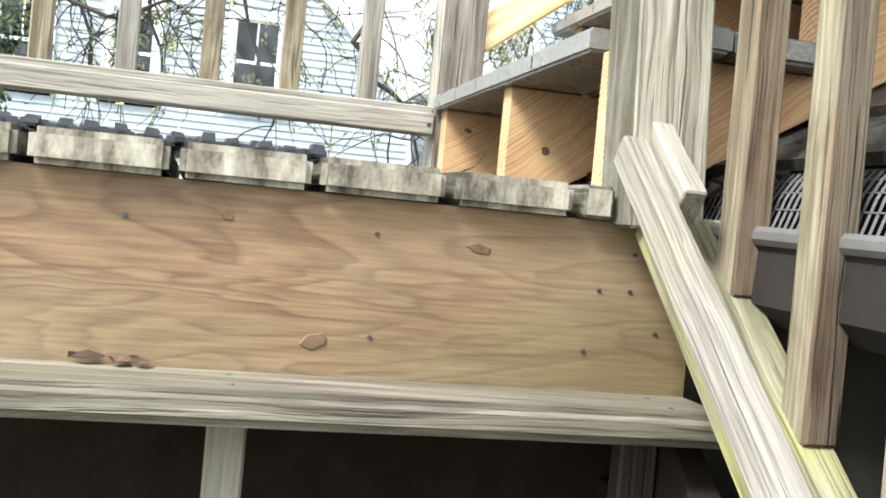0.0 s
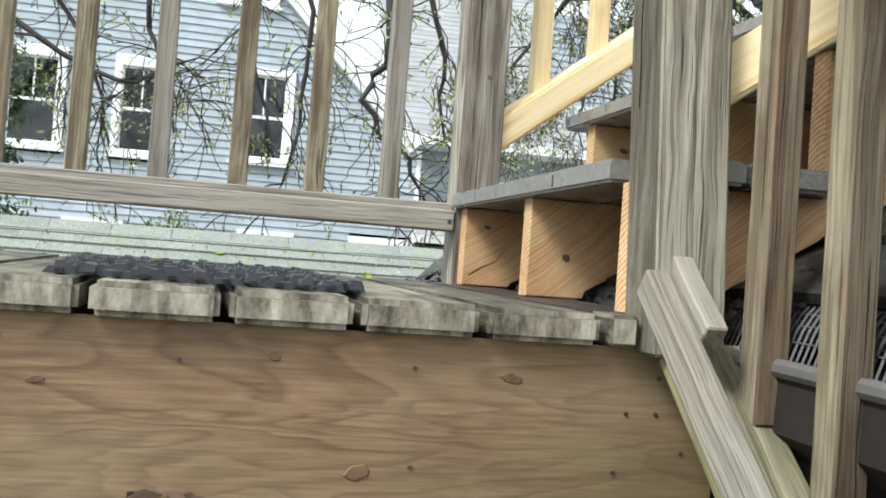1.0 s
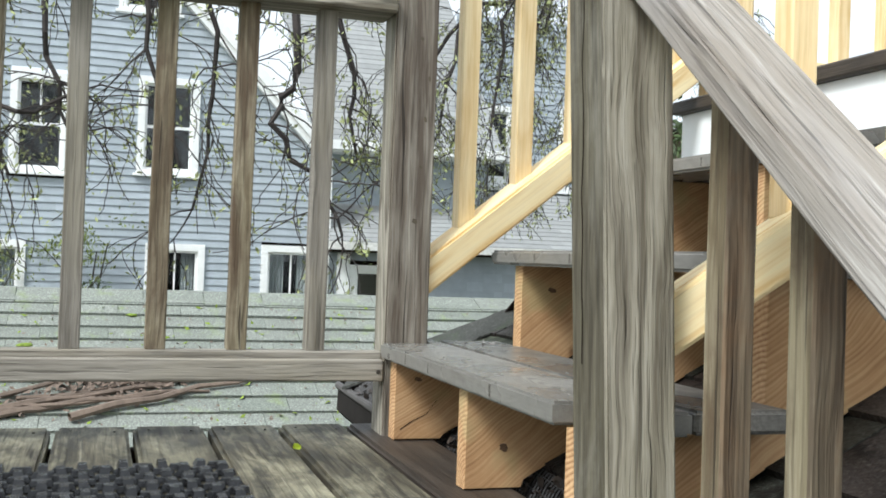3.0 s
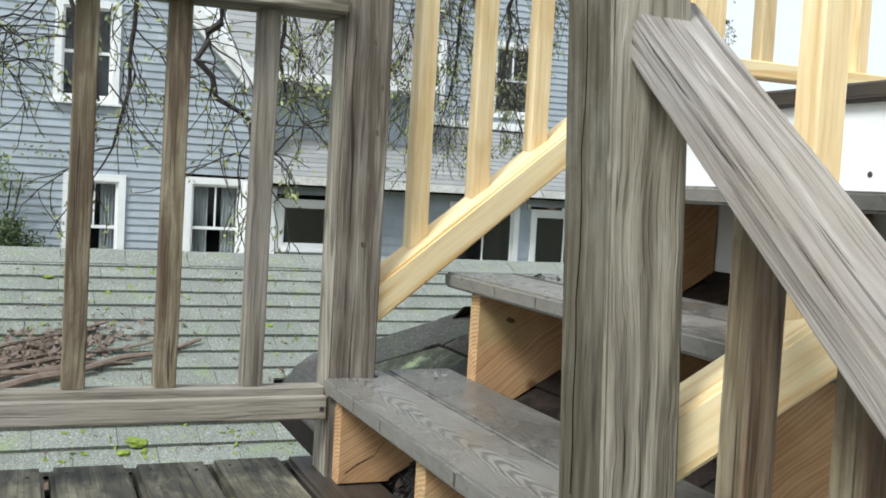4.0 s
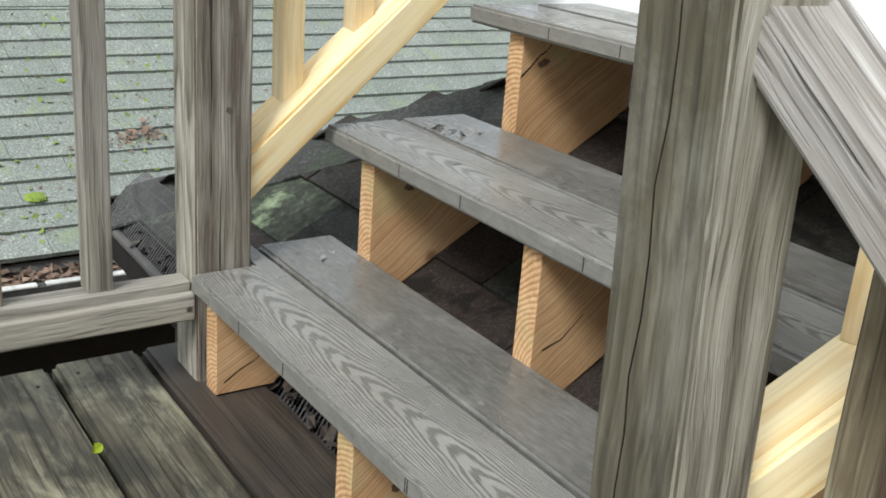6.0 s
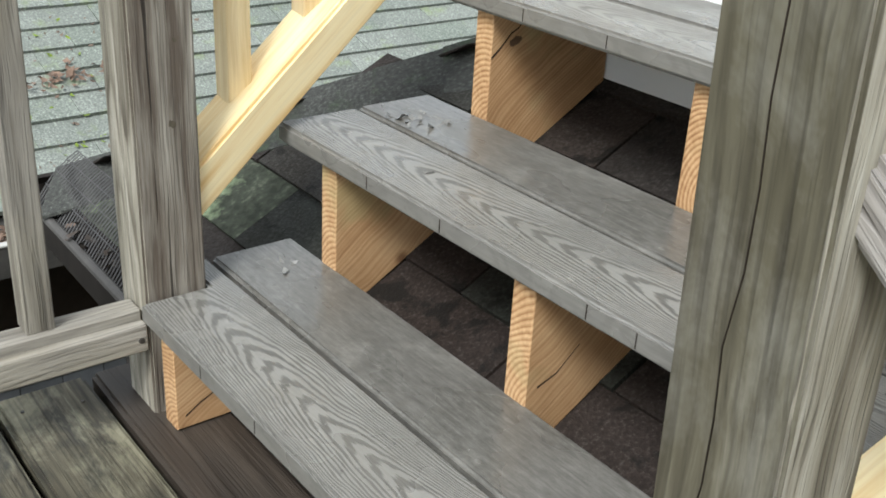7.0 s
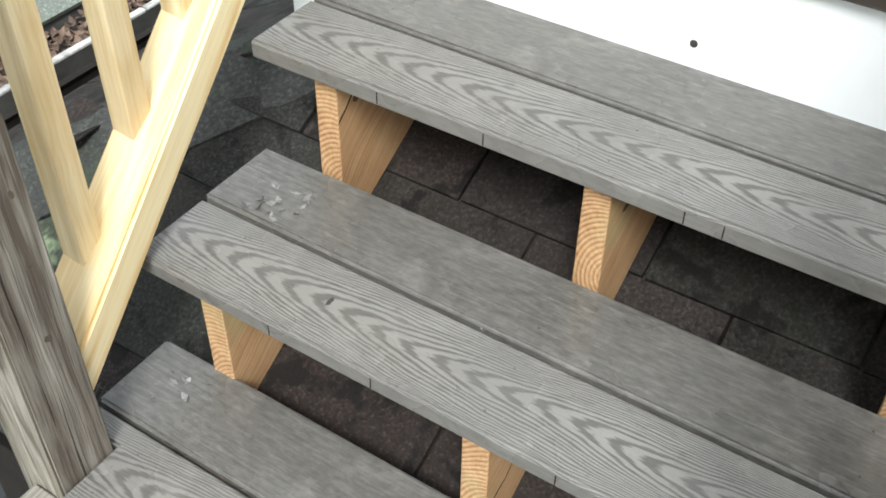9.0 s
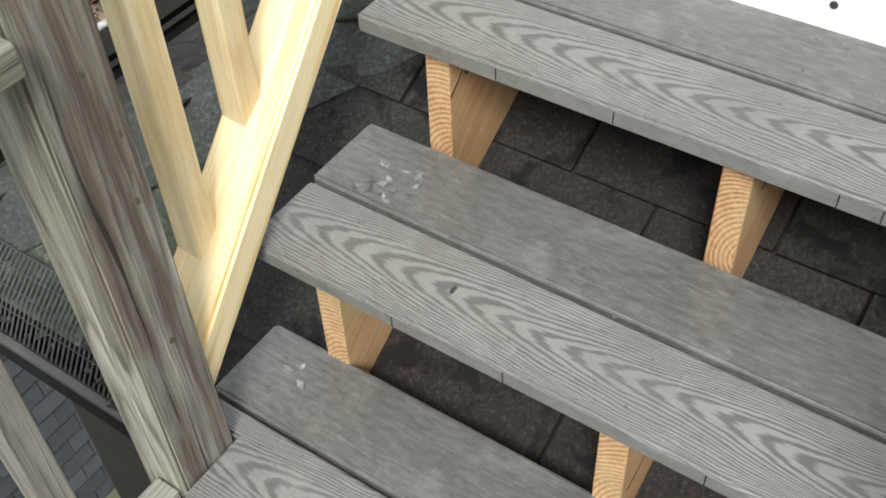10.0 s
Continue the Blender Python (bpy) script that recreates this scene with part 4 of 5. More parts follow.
bm.free()
cap_me.materials.append(HIP_CAP)
hip_dir = Vector((1, -1, 0.575)).normalized()
x = 0.215
while x < 1.05:
    base, _ = axes((x, hip_y(x), roof_z(x) + 0.004), Vector((x, hip_y(x), roof_z(x) + 0.004)) + hip_dir)
    link_mesh("hip_cap", cap_me, HIP_CAP, dark_roof, m=base)
    x += 0.145 / math.sqrt(2 + 0.354)

# gutter with a mesh guard along the eave, beside the deck
gutter = thing("mesh_gutter", "grey metal gutter with a wire mesh guard along the eave", "gutter")


def trough(name, prof, along, lo, hi, material, parent):
    """An open channel bent from sheet: the profile is a closed line, drawn from end to end."""
    bm = bmesh.new()
    rings = []
    for end in (lo, hi):
        rings.append([bm.verts.new((p, end, z) if along == "y" else (end, p, z)) for p, z in prof])
    n = len(prof)
    for k in range(n):
        bm.faces.new((rings[0][k], rings[0][(k + 1) % n], rings[1][(k + 1) % n], rings[1][k]))
    bm.faces.new(rings[0]), bm.faces.new(list(reversed(rings[1])))
    bmesh.ops.recalc_face_normals(bm, faces=bm.faces[:])
    return part(name, bm, material, parent)


trough("trough", [(0.150, -0.018), (0.148, -0.026), (0.152, -0.036), (0.150, -0.090), (0.172, -0.112), (0.250, -0.112), (0.262, -0.012),
                  (0.259, -0.012), (0.247, -0.108), (0.174, -0.108), (0.154, -0.088), (0.158, -0.036), (0.168, -0.026), (0.166, -0.016)], "y", -1.7, 1.84, METAL, gutter)
trough("lip", [(0.144, -0.016), (0.143, -0.024), (0.147, -0.030), (0.150, -0.024), (0.160, -0.015), (0.156, -0.011), (0.148, -0.011)], "y", -1.7, 1.84, LIP, gutter)
bm = bmesh.new()
z_lo = -0.018


def strip(bm, p, q, w, up):
    d = (Vector(q) - Vector(p)).normalized()
    s = d.cross(Vector(up)).normalized() * w
    n = Vector(up).normalized() * w
    r = [bm.verts.new(Vector(p) + o) for o in (s, n, -s)] + [bm.verts.new(Vector(q) + o) for o in (s, n, -s)]
    for i, j in ((0, 1), (1, 2), (2, 0)):
        bm.faces.new((r[i], r[j], r[j + 3], r[i + 3]))


def guard(y, f):
    """A point on the guard: f runs from the lip to its upper edge, which lies ever further up the shingles."""
    over = min(1.0, max(0.0, (y - 0.2) / 1.0))
    reach = 0.040 + 0.058 * over
    x = 0.160 + reach * f
    lift = roof_z(0.160 + reach) - 0.014 + 0.034 * over - fall_at(y)
    return Vector((x, y, z_lo + (lift - z_lo) * (f ** 0.8) + 0.006 * math.sin(math.pi * f)))


def fall_at(y):
    return 0.021 * (y - 1.4)


yy = -1.6
while yy < 1.81:
    # ribs bowed across the channel
    for f0, f1 in ((0.0, 0.4), (0.4, 0.75), (0.75, 1.0)):
        strip(bm, guard(yy + 0.006 * f0, f0), guard(yy + 0.006 * f1, f1), 0.0021, (-0.5, 0, 0.86))
    yy += 0.0112
for f in (0.25, 0.5, 0.75, 1.0):
    for k in range(8):
        y0, y1 = -1.6 + k * 3.41 / 8, -1.6 + (k + 1) * 3.41 / 8
        strip(bm, guard(y0, f), guard(y1, f), 0.0012, (-0.5, 0, 0.86))
part("mesh_guard", bm, MESH_METAL, gutter)
# the gutter falls slowly towards its outlet
fall = Matrix.Identity(4)
fall[2][1], fall[2][3] = 0.021, -0.021 * 1.4
for piece in gutter.children:
    piece.data.transform(fall)

bm = bmesh.new()
rnd = random.Random(31)
for i in range(420):
    # most of it has blown in under the new steps
    ly = rnd.uniform(-0.1, 0.93) if i % 3 else rnd.uniform(0.93, 1.8)
    lx = rnd.uniform(0.15, 0.25)
    c = Vector((lx, ly, -0.012 + 0.62 * (lx - 0.16) + rnd.uniform(0, 0.012)))
    s = rnd.uniform(0.005, 0.015)
    q = Euler((rnd.uniform(-0.8, 0.8), rnd.uniform(-0.8, 0.8), rnd.uniform(0, 6))).to_matrix()
    vs = [bm.verts.new(c + q @ Vector(p)) for p in ((-s, -s * 0.5, 0), (s, -s * 0.5, 0.003), (s, s * 0.5, 0), (-s, s * 0.5, 0.004))]
    bm.faces.new(vs)
tagged(part("gutter_leaves", bm, plain("rotted_leaf", (0.060, 0.045, 0.035), 0.6, 40.0, 0.7, per_object=0.8)), "dark rotted leaves caught on the gutter guard", "leaves", kind="stuff")
side_gutter = thing("mesh_gutter", "grey metal gutter along the far eave of the dark roof", "gutter")
trough("trough", [(1.950, -0.010), (1.952, -0.030), (1.945, -0.085), (1.86, -0.10), (1.84, -0.012), (1.844, -0.012), (1.863, -0.096), (1.940, -0.082), (1.944, -0.030), (1.934, -0.012)],
       "x", 0.18, 2.9, METAL, side_gutter)

# ---- pale green roof behind the landing ----
EAVE = (3.0207, -0.548)
RIDGE = (4.59, 0.127)
L_S = (RIDGE[1] - EAVE[1]) / (RIDGE[0] - EAVE[0])
l_ang = math.atan(L_S)
pale_roof = thing("pale_roof", "pale green-grey shingled roof with moss and fallen twigs", "roof", kind="structure")
bm = bmesh.new()
R0, R1 = -7.0, 5.2
v = [bm.verts.new(p) for p in ((R0, EAVE[0], EAVE[1] - 0.01), (R1, EAVE[0], EAVE[1] - 0.01), (R1, RIDGE[0], RIDGE[1] - 0.01), (R0, RIDGE[0], RIDGE[1] - 0.01),
                               (R0, 6.28, EAVE[1]), (R1, 6.28, EAVE[1]))]
bm.faces.new((v[0], v[1], v[2], v[3])), bm.faces.new((v[3], v[2], v[5], v[4]))
bmesh.ops.solidify(bm, geom=bm.faces[:], thickness=0.02)
part("roof_deck", bm, HOUSE_ROOF, pale_roof)
rows = 13
expo = (RIDGE[0] - EAVE[0]) / rows


def pale_tab_pose(x, row, lift=0.0, dx=0.0):
    y = EAVE[0] - 0.01 + row * expo
    z = EAVE[1] + L_S * (y - EAVE[0]) - 0.004 + lift
    return Matrix.Translation((x, y, z)) @ Euler((l_ang - 0.008, 0, dx)).to_matrix().to_4x4() @ Matrix(((0, 1, 0, 0), (1, 0, 0, 0), (0, 0, 1, 0), (0, 0, 0, 1)))


def flat_tab(name, w, depth, t, material):
    bm = bmesh.new()
    vs = [bm.verts.new(p) for p in ((0, 0, 0), (0, w, 0), (depth, w, 0), (depth, 0, 0), (0, 0, t), (0, w, t), (depth, w, 0.002), (depth, 0, 0.002))]
    for q in ((0, 1, 2, 3), (7, 6, 5, 4), (4, 5, 1, 0), (5, 6, 2, 1), (6, 7, 3, 2), (7, 4, 0, 3)):
        bm.faces.new([vs[i] for i in q])
    me = bpy.data.meshes.new(name)
    bm.to_mesh(me)
    bm.free()
    me.materials.append(material)
    return me


pale_tab = flat_tab("shingle", 0.302, 0.19, 0.019, SHINGLE_LIGHT)
rnd = random.Random(5)
verts, faces = [], []
for row in range(rows):
    x = R0 + (row % 2) * 0.152 + rnd.uniform(0, 0.05)
    while x < R1 - 0.3:
        m = pale_tab_pose(x, row, rnd.uniform(0, 0.003), rnd.uniform(-0.006, 0.006))
        if -1.6 < x < 3.2:
            link_mesh("shingle", pale_tab, SHINGLE_LIGHT, pale_roof, m=m)
        else:
            n = len(verts)
            verts += [tuple(m @ vv.co) for vv in pale_tab.vertices]
            faces += [tuple(n + i for i in p.vertices) for p in pale_tab.polygons]
        x += 0.304
me = bpy.data.meshes.new("outer_shingles")
me.from_pydata(verts, [], faces)
o = link_mesh("outer_shingles", me, SHINGLE_LIGHT, pale_roof)
o["kind"] = "stuff"
for i in range(40):
    x = R0 + i * 0.305
    bm = bmesh.new()
    for sgn in (1, -1):
        vs = [bm.verts.new(p) for p in ((0, 0, 0.012), (0.30, 0, 0.012), (0.30, sgn * 0.15, 0.012 - 0.15 * L_S), (0, sgn * 0.15, 0.012 - 0.15 * L_S))]
        bm.faces.new(vs)
    bmesh.ops.recalc_face_normals(bm, faces=bm.faces[:])
    bmesh.ops.solidify(bm, geom=bm.faces[:], thickness=-0.008)
    if -2 < x < 4:
        part("ridge_cap", bm, SHINGLE_LIGHT, pale_roof, m=Matrix.Translation((x, RIDGE[0], RIDGE[1] + rnd.uniform(0, 0.004))))
    else:
        bm.free()

# shingled wall under the pale roof
low_wall = thing("shingled_wall", "slate-grey shingle-clad wall below the pale roof", "wall", kind="structure")
# the shadow below the gutter, built as a dark band in front of the wall
box_part("fascia_board", R0 + 0.1, R1 - 0.1, 3.070, 3.105, -1.02, -0.60, DARKWOOD, low_wall, "dark brown board standing for the shadow under the eave")
box_part("wall_core", R0 + 0.2, R1 - 0.2, 3.15, 6.05, -3.0, -0.64, DARKWOOD, low_wall)
bm = bmesh.new()
box(bm, 0, 0.152, 0, 0.012, 0, 0.115)
for vv in bm.verts:
    if vv.co.z > 0.05 and vv.co.y < 0.006:
        vv.co.y += 0.008
wall_me = bpy.data.meshes.new("wall_shingle")
bm.to_mesh(wall_me)
bm.free()
wall_me.materials.append(SIDING_DARK)
for row in range(19):
    z = -3.0 + row * 0.107
    for i in range(14):
        x = -0.3 + i * 0.156 + (row % 2) * 0.078 + rnd.uniform(-0.001, 0.001)
        link_mesh("wall_shingle", wall_me, SIDING_DARK, low_wall, m=Matrix.Translation((x, 3.136, z)))

eave_gutter = thing("leaf_gutter", "old pale gutter full of dead leaves along the roof eave", "gutter")
bm = bmesh.new()
prof = [(2.848, -0.574), (2.829, -0.572), (2.822, -0.582), (2.831, -0.69), (2.96, -0.69), (3.031, -0.57)]
a = [bm.verts.new((R0, py, pz)) for py, pz in prof]
b = [bm.verts.new((R1, py, pz)) for py, pz in prof]
for i in range(len(prof) - 1):
    bm.faces.new((a[i], a[i + 1], b[i + 1], b[i]))
bmesh.ops.solidify(bm, geom=bm.faces[:], thickness=0.004)
part("trough", bm, plain("grimy_pale_gutter", (0.13, 0.122, 0.11), 0.5, 10.0, 0.7), eave_gutter)
LIP_PAINT = plain("flaking_white_paint", (0.46, 0.45, 0.42), 0.75, 22.0, 0.65, relief=0.001)
rn = random.Random(44)
x = -2.6
while x < 2.4:
    # what is left of the white paint on the rolled lip
    e = x + rn.uniform(0.25, 0.9)
    box_part("painted_lip", x, e, 2.820, 2.848, -0.580 - rn.uniform(0.0, 0.004), -0.5700, LIP_PAINT, eave_gutter, bevel=0.003)
    x = e + rn.uniform(0.004, 0.03)
box_part("silt", R0 + 0.05, R1 - 0.05, 2.838, 3.0, -0.68, -0.608, DIRT, eave_gutter, "dark wet silt")


def litter(name, label, count, place, size, material, seed):
    rnd = random.Random(seed)
    bm = bmesh.new()
    for i in range(count):
        c, n = place(rnd)
        s = rnd.uniform(*size)
        q = n.to_track_quat("Z", "Y").to_matrix() @ Euler((rnd.uniform(-0.6, 0.6), rnd.uniform(-0.6, 0.6), rnd.uniform(0, 6.3))).to_matrix()
        w = s * rnd.uniform(0.3, 0.6)
        k = rnd.uniform(0.1, 0.5) * s
        vs = [bm.verts.new(c + q @ Vector(p)) for p in ((-s, 0, k), (0, -w, 0), (s, 0, k * 0.6), (0, w, 0.2 * k))]
        bm.faces.new((vs[0], vs[1], vs[3])), bm.faces.new((vs[1], vs[2], vs[3]))
    return tagged(part(name, bm, material), label, name.replace("_", " "), kind="stuff")


litter("leaf_litter", "dead brown leaves filling the gutter", 3200, lambda r: (Vector((r.uniform(-2.6, 2.2), r.uniform(2.845, 3.01), -0.605 + r.uniform(0, 0.03))), Vector((0, 0, 1))),
       (0.012, 0.030), LEAF_DEAD, 3)


def on_pale(x, y, lift=0.012):
    return Vector((x, y, EAVE[1] + L_S * (y - EAVE[0]) + lift))


N_PALE = Vector((0, -math.sin(l_ang), math.cos(l_ang)))


def pile(r, cx, cy, sx, sy, tilt):
    u, w = r.gauss(0, 1), r.gauss(0, 1)
    return on_pale(cx + u * sx, cy + w * sy + tilt * u * sx, 0.015 + abs(r.gauss(0, 0.02))), N_PALE


litter("leaf_litter", "heap of dead brown leaves caught on the roof", 700, lambda r: pile(r, -0.40, 3.72, 0.20, 0.07, 0.30), (0.010, 0.028), TWIG, 8)
litter("leaf_litter", "small heap of dead leaves on the roof", 60, lambda r: pile(r, 0.82, 3.55, 0.10, 0.03, 0.1), (0.012, 0.03), LEAF_DEAD, 9)
litter("leaf_litter", "scattered dead leaf bits on the roof", 900, lambda r: (on_pale(r.uniform(-2, 1.5), r.uniform(3.05, 4.45)), N_PALE), (0.005, 0.014), TWIG, 10)

litter("moss_bits", "small bright green moss tufts dotted over the shingles", 520, lambda r: (on_pale(r.uniform(-2.2, 1.2), 3.05 + 1.4 * r.random() ** 1.3, 0.014), N_PALE), (0.006, 0.020), MOSS, 14)


def on_tread(r, x, y, z, sx, sy):
    return Vector((x + r.uniform(-sx, sx), y + r.uniform(-sy, sy), z + 0.0012)), Vector((0, 0, 1))


# shiny water drops on two treads, their glints given as pale chips
for fx, fy, fz, n in ((0.483, 0.921, 0.379, 20), (0.257, 0.937, 0.184, 8)):
    litter("paint_flakes", "pale chips standing for glinting water drops on the composite tread", n, lambda r: on_tread(r, fx, fy, fz, 0.035, 0.04), (0.004, 0.011), PALE_BIT, int(fy * 90))
for i in range(3):
    litter("tread_specks", "fine pale specks scattered over the tread", 26, lambda r: on_tread(r, NOSE_X[i] + 0.14, 0.5, TREAD_TOP[i] - 0.0008, 0.13, 0.48), (0.0012, 0.0028), PALE_BIT, 60 + i)


def tube(bm, pts, r0, r1, sides=6):
    prev = None
    n = len(pts)
    for i, p in enumerate(pts):
        d = (pts[min(i + 1, n - 1)] - pts[max(i - 1, 0)]).normalized()
        ref = Vector((0, 0, 1)) if abs(d.z) < 0.9 else Vector((1, 0, 0))
        u = d.cross(ref).normalized()
        w = d.cross(u)
        r = r0 + (r1 - r0) * i / (n - 1)
        ring = [bm.verts.new(p + (u * math.cos(6.283 * k / sides) + w * math.sin(6.283 * k / sides)) * r) for k in range(sides)]
        if prev:
            for k in range(sides):
                bm.faces.new((prev[k], prev[(k + 1) % sides], ring[(k + 1) % sides], ring[k]))
        prev = ring


rnd = random.Random(17)
for k in range(9):
    x0, y0 = -0.95 + rnd.uniform(-0.1, 0.35), 3.48 + rnd.uniform(-0.06, 0.10)
    ln = rnd.uniform(0.35, 1.0)
    slope = rnd.uniform(0.15, 0.42)
    pts = [on_pale(x0 + ln * s / 5, y0 + slope * ln * s / 5 + rnd.uniform(-0.015, 0.015), 0.025 + rnd.uniform(0, 0.02)) for s in range(6)]
    bm = bmesh.new()
    r = rnd.uniform(0.006, 0.020)
    tube(bm, pts, r, r * 0.4)
    s = thing("fallen_branch", "fallen brown branch lying on the mossy roof", "branch", group="fallen branches", at=pts[0])
    part("stem", bm, TWIG, s)
for x, y, r in ((-1.02, 4.10, 0.055), (-0.82, 4.04, 0.04), (-1.22, 4.08, 0.03), (-0.20, 4.12, 0.03), (0.16, 3.84, 0.03), (0.34, 3.29, 0.05), (-0.05, 3.16, 0.05), (-0.35, 4.34, 0.03), (-0.75, 3.84, 0.03), (-1.1, 3.89, 0.03), (0.62, 3.94, 0.025), (-1.5, 3.94, 0.04), (-0.1, 3.10, 0.03)):
    bm = bmesh.new()
    bmesh.ops.create_icosphere(bm, subdivisions=2, radius=r)
    for vv in bm.verts:
        vv.co *= rnd.uniform(0.75, 1.15)
        vv.co.z *= 0.38
    c = on_pale(x, y, 0.006)
    mo = part("moss_clump", bm, MOSS, m=Matrix.Translation(c))
    tagged(mo, "bright green moss clump on the shingles", "moss", "moss clumps")

# ---- ground ----
bm = bmesh.new()
g_ = [bm.verts.new(p) for p in ((-400, -400, -3.0), (400, -400, -3.0), (400, 400, -3.0), (-400, 400, -3.0))]
bm.faces.new(g_)
tagged(part("ground", bm, GROUND), "damp earth and grass ground", "ground", kind="structure")

# ---- neighbouring house ----
HY = 17.0
house = thing("neighbour_house", "blue-grey clapboard house with white trim and grey roofs", "house")


def siding(name, outline, y, holes=(), course=0.127, material=SIDING, step=0.45):
    """Lapped courses on a wall facing the viewer; outline(z) gives the wall's span in x, holes are kept free."""
    bm = bmesh.new()
    z = outline["z0"]
    rn = random.Random(2)
    while z < outline["z1"]:
        x0, x1 = outline["span"](z)
        cuts = [(x0, x1)]
        for a0, a1, b0, b1 in holes:
            if b0 - 0.02 < z + course / 2 < b1 + 0.02:
                nxt = []
                for c0, c1 in cuts:
                    if a1 <= c0 or a0 >= c1:
                        nxt.append((c0, c1))
                    else:
                        if a0 > c0:
                            nxt.append((c0, a0))
                        if a1 < c1:
                            nxt.append((a1, c1))
                cuts = nxt
        for c0, c1 in cuts:
            x = c0
            while x < c1 - 0.01:
                e = min(c1, x + step * rn.uniform(0.5, 1.6))
                j = rn.uniform(-0.004, 0.004)
                vs = [bm.verts.new(p) for p in ((x, y - 0.024, z + j), (e, y - 0.024, z + j), (e, y - 0.004, z + course + 0.01), (x, y - 0.004, z + course + 0.01), (x, y, z + j), (e, y, z + j))]
                bm.faces.new((vs[0], vs[1], vs[2], vs[3])), bm.faces.new((vs[4], vs[5], vs[1], vs[0]))
                x = e
        z += course
    wall = part(name, bm, material, house)
    wall["kind"] = "stuff"
    return wall


def window(x0, x1, z0, z1, y, mull=True, curtain=False, mid=True):
    t = 0.115
    bm = bmesh.new()
    for q in ((x0, x0 + t, z0, z1), (x1 - t, x1, z0, z1), (x0 + t, x1 - t, z1 - t, z1), (x0 + t, x1 - t, z0, z0 + 0.07)):
        box(bm, q[0], q[1], y - 0.055, y + 0.06, q[2], q[3])
    box(bm, x0 - 0.05, x1 + 0.05, y - 0.09, y - 0.004, z0 - 0.045, z0 - 0.001)
    w = part("window", bm, TRIM, house)
    a0, a1, b0, b1 = x0 + t, x1 - t, z0 + 0.07, z1 - t
    bm = bmesh.new()
    s = 0.04
    zm = (b0 + b1) / 2
    for q in ((a0, a0 + s, b0, b1), (a1 - s, a1, b0, b1), (a0 + s, a1 - s, b1 - s, b1), (a0 + s, a1 - s, b0, b0 + s)):
        box(bm, q[0], q[1], y + 0.004, y + 0.04, q[2], q[3])
    if mid:
        box(bm, a0 + s, a1 - s, y + 0.006, y + 0.042, zm - 0.025, zm + 0.025)
    if mull:
        xm = (a0 + a1) / 2
        box(bm, xm - 0.014, xm + 0.014, y + 0.008, y + 0.038, zm + 0.025 if mid else b0 + s, b1 - s)
    part("sash", bm, TRIM, w)
    box_part("pane", a0 + s, a1 - s, y + 0.018, y + 0.024, b0 + s, b1 - s, GLASS, w).visible_shadow = False
    # shallow box behind the pane, coloured as dark as an unlit room
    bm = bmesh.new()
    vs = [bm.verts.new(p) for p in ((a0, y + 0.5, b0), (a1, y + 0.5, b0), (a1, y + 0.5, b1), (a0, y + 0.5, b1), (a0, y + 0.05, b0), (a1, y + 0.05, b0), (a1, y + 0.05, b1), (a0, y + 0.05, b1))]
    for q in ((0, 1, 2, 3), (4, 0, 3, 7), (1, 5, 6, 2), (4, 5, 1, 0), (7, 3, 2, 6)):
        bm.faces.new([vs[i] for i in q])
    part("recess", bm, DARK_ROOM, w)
    if curtain:
        bm = bmesh.new()
        for c0, c1 in ((a0 + 0.02, a0 + (a1 - a0) * 0.36), (a1 - (a1 - a0) * 0.36, a1 - 0.02)):
            n = 14
            pr = None
            for i in range(n + 1):
                xx = c0 + (c1 - c0) * i / n
                yy_ = y + 0.10 + 0.02 * math.sin(i * 2.1)
                cur = (bm.verts.new((xx, yy_, b0)), bm.verts.new((xx, yy_, b1)))
                if pr:
                    bm.faces.new((pr[0], cur[0], cur[1], pr[1]))
                pr = cur
        part("curtain", bm, CURTAIN, w)
    return (x0, x1, z0 - 0.045, z1)


holes = [window(-0.03, 0.97, 1.62, 3.24, HY), window(-2.0, -1.08, 1.54, 3.15, HY), window(0.17, 1.14, -1.2, 0.47, HY, curtain=True), window(2.09, 3.13, -1.15, 0.51, HY, curtain=True),
         window(-2.65, -1.68, -1.2, 0.44, HY, curtain=True), window(-3.75, -2.75, 1.54, 3.15, HY), window(-0.4, 0.6, 4.3, 5.8, HY)]
# the gable wing: its wall rises to a rake falling to the right
RK0, RK1 = Vector((0.68, HY, 4.60)), Vector((2.85, HY, 2.35))
rk = (RK1.z - RK0.z) / (RK1.x - RK0.x)


def span(z):
    right = 3.20
    if z > 2.0:
        right = min(right, RK1.x + (z - RK1.z) / rk)
    left = -7.5
    if z > 2.0:
        left = -(RK1.x + (z - RK1.z) / rk) - 3.0
    return left, max(left + 0.05, right)


siding("gable_wall", {"z0": -3.0, "z1": 7.0, "span": span}, HY, holes)
for off, y_, hh in ((0.0, HY - 0.20, 0.16), (0.12, HY - 0.10, 0.13)):
    n_ = Vector((-rk, 0, 1)).normalized()
    beam("rake_board", RK1 + Vector((0.25, y_ - HY, 0.25 * rk)) + n_ * (0.10 - off), RK0 + Vector((-3.2, y_ - HY, -3.2 * rk)) + n_ * (0.10 - off), 0.05 + off * 0.8, hh, TRIM, house, up=n_)
box_part("wall_core", -7.4, 3.18, HY + 0.62, HY + 6, -3.0, 2.1, DARKWOOD, house)
box_part("corner_board", 3.20, 3.28, HY - 0.03, HY + 0.5, -3.0, 2.1, TRIM, house)


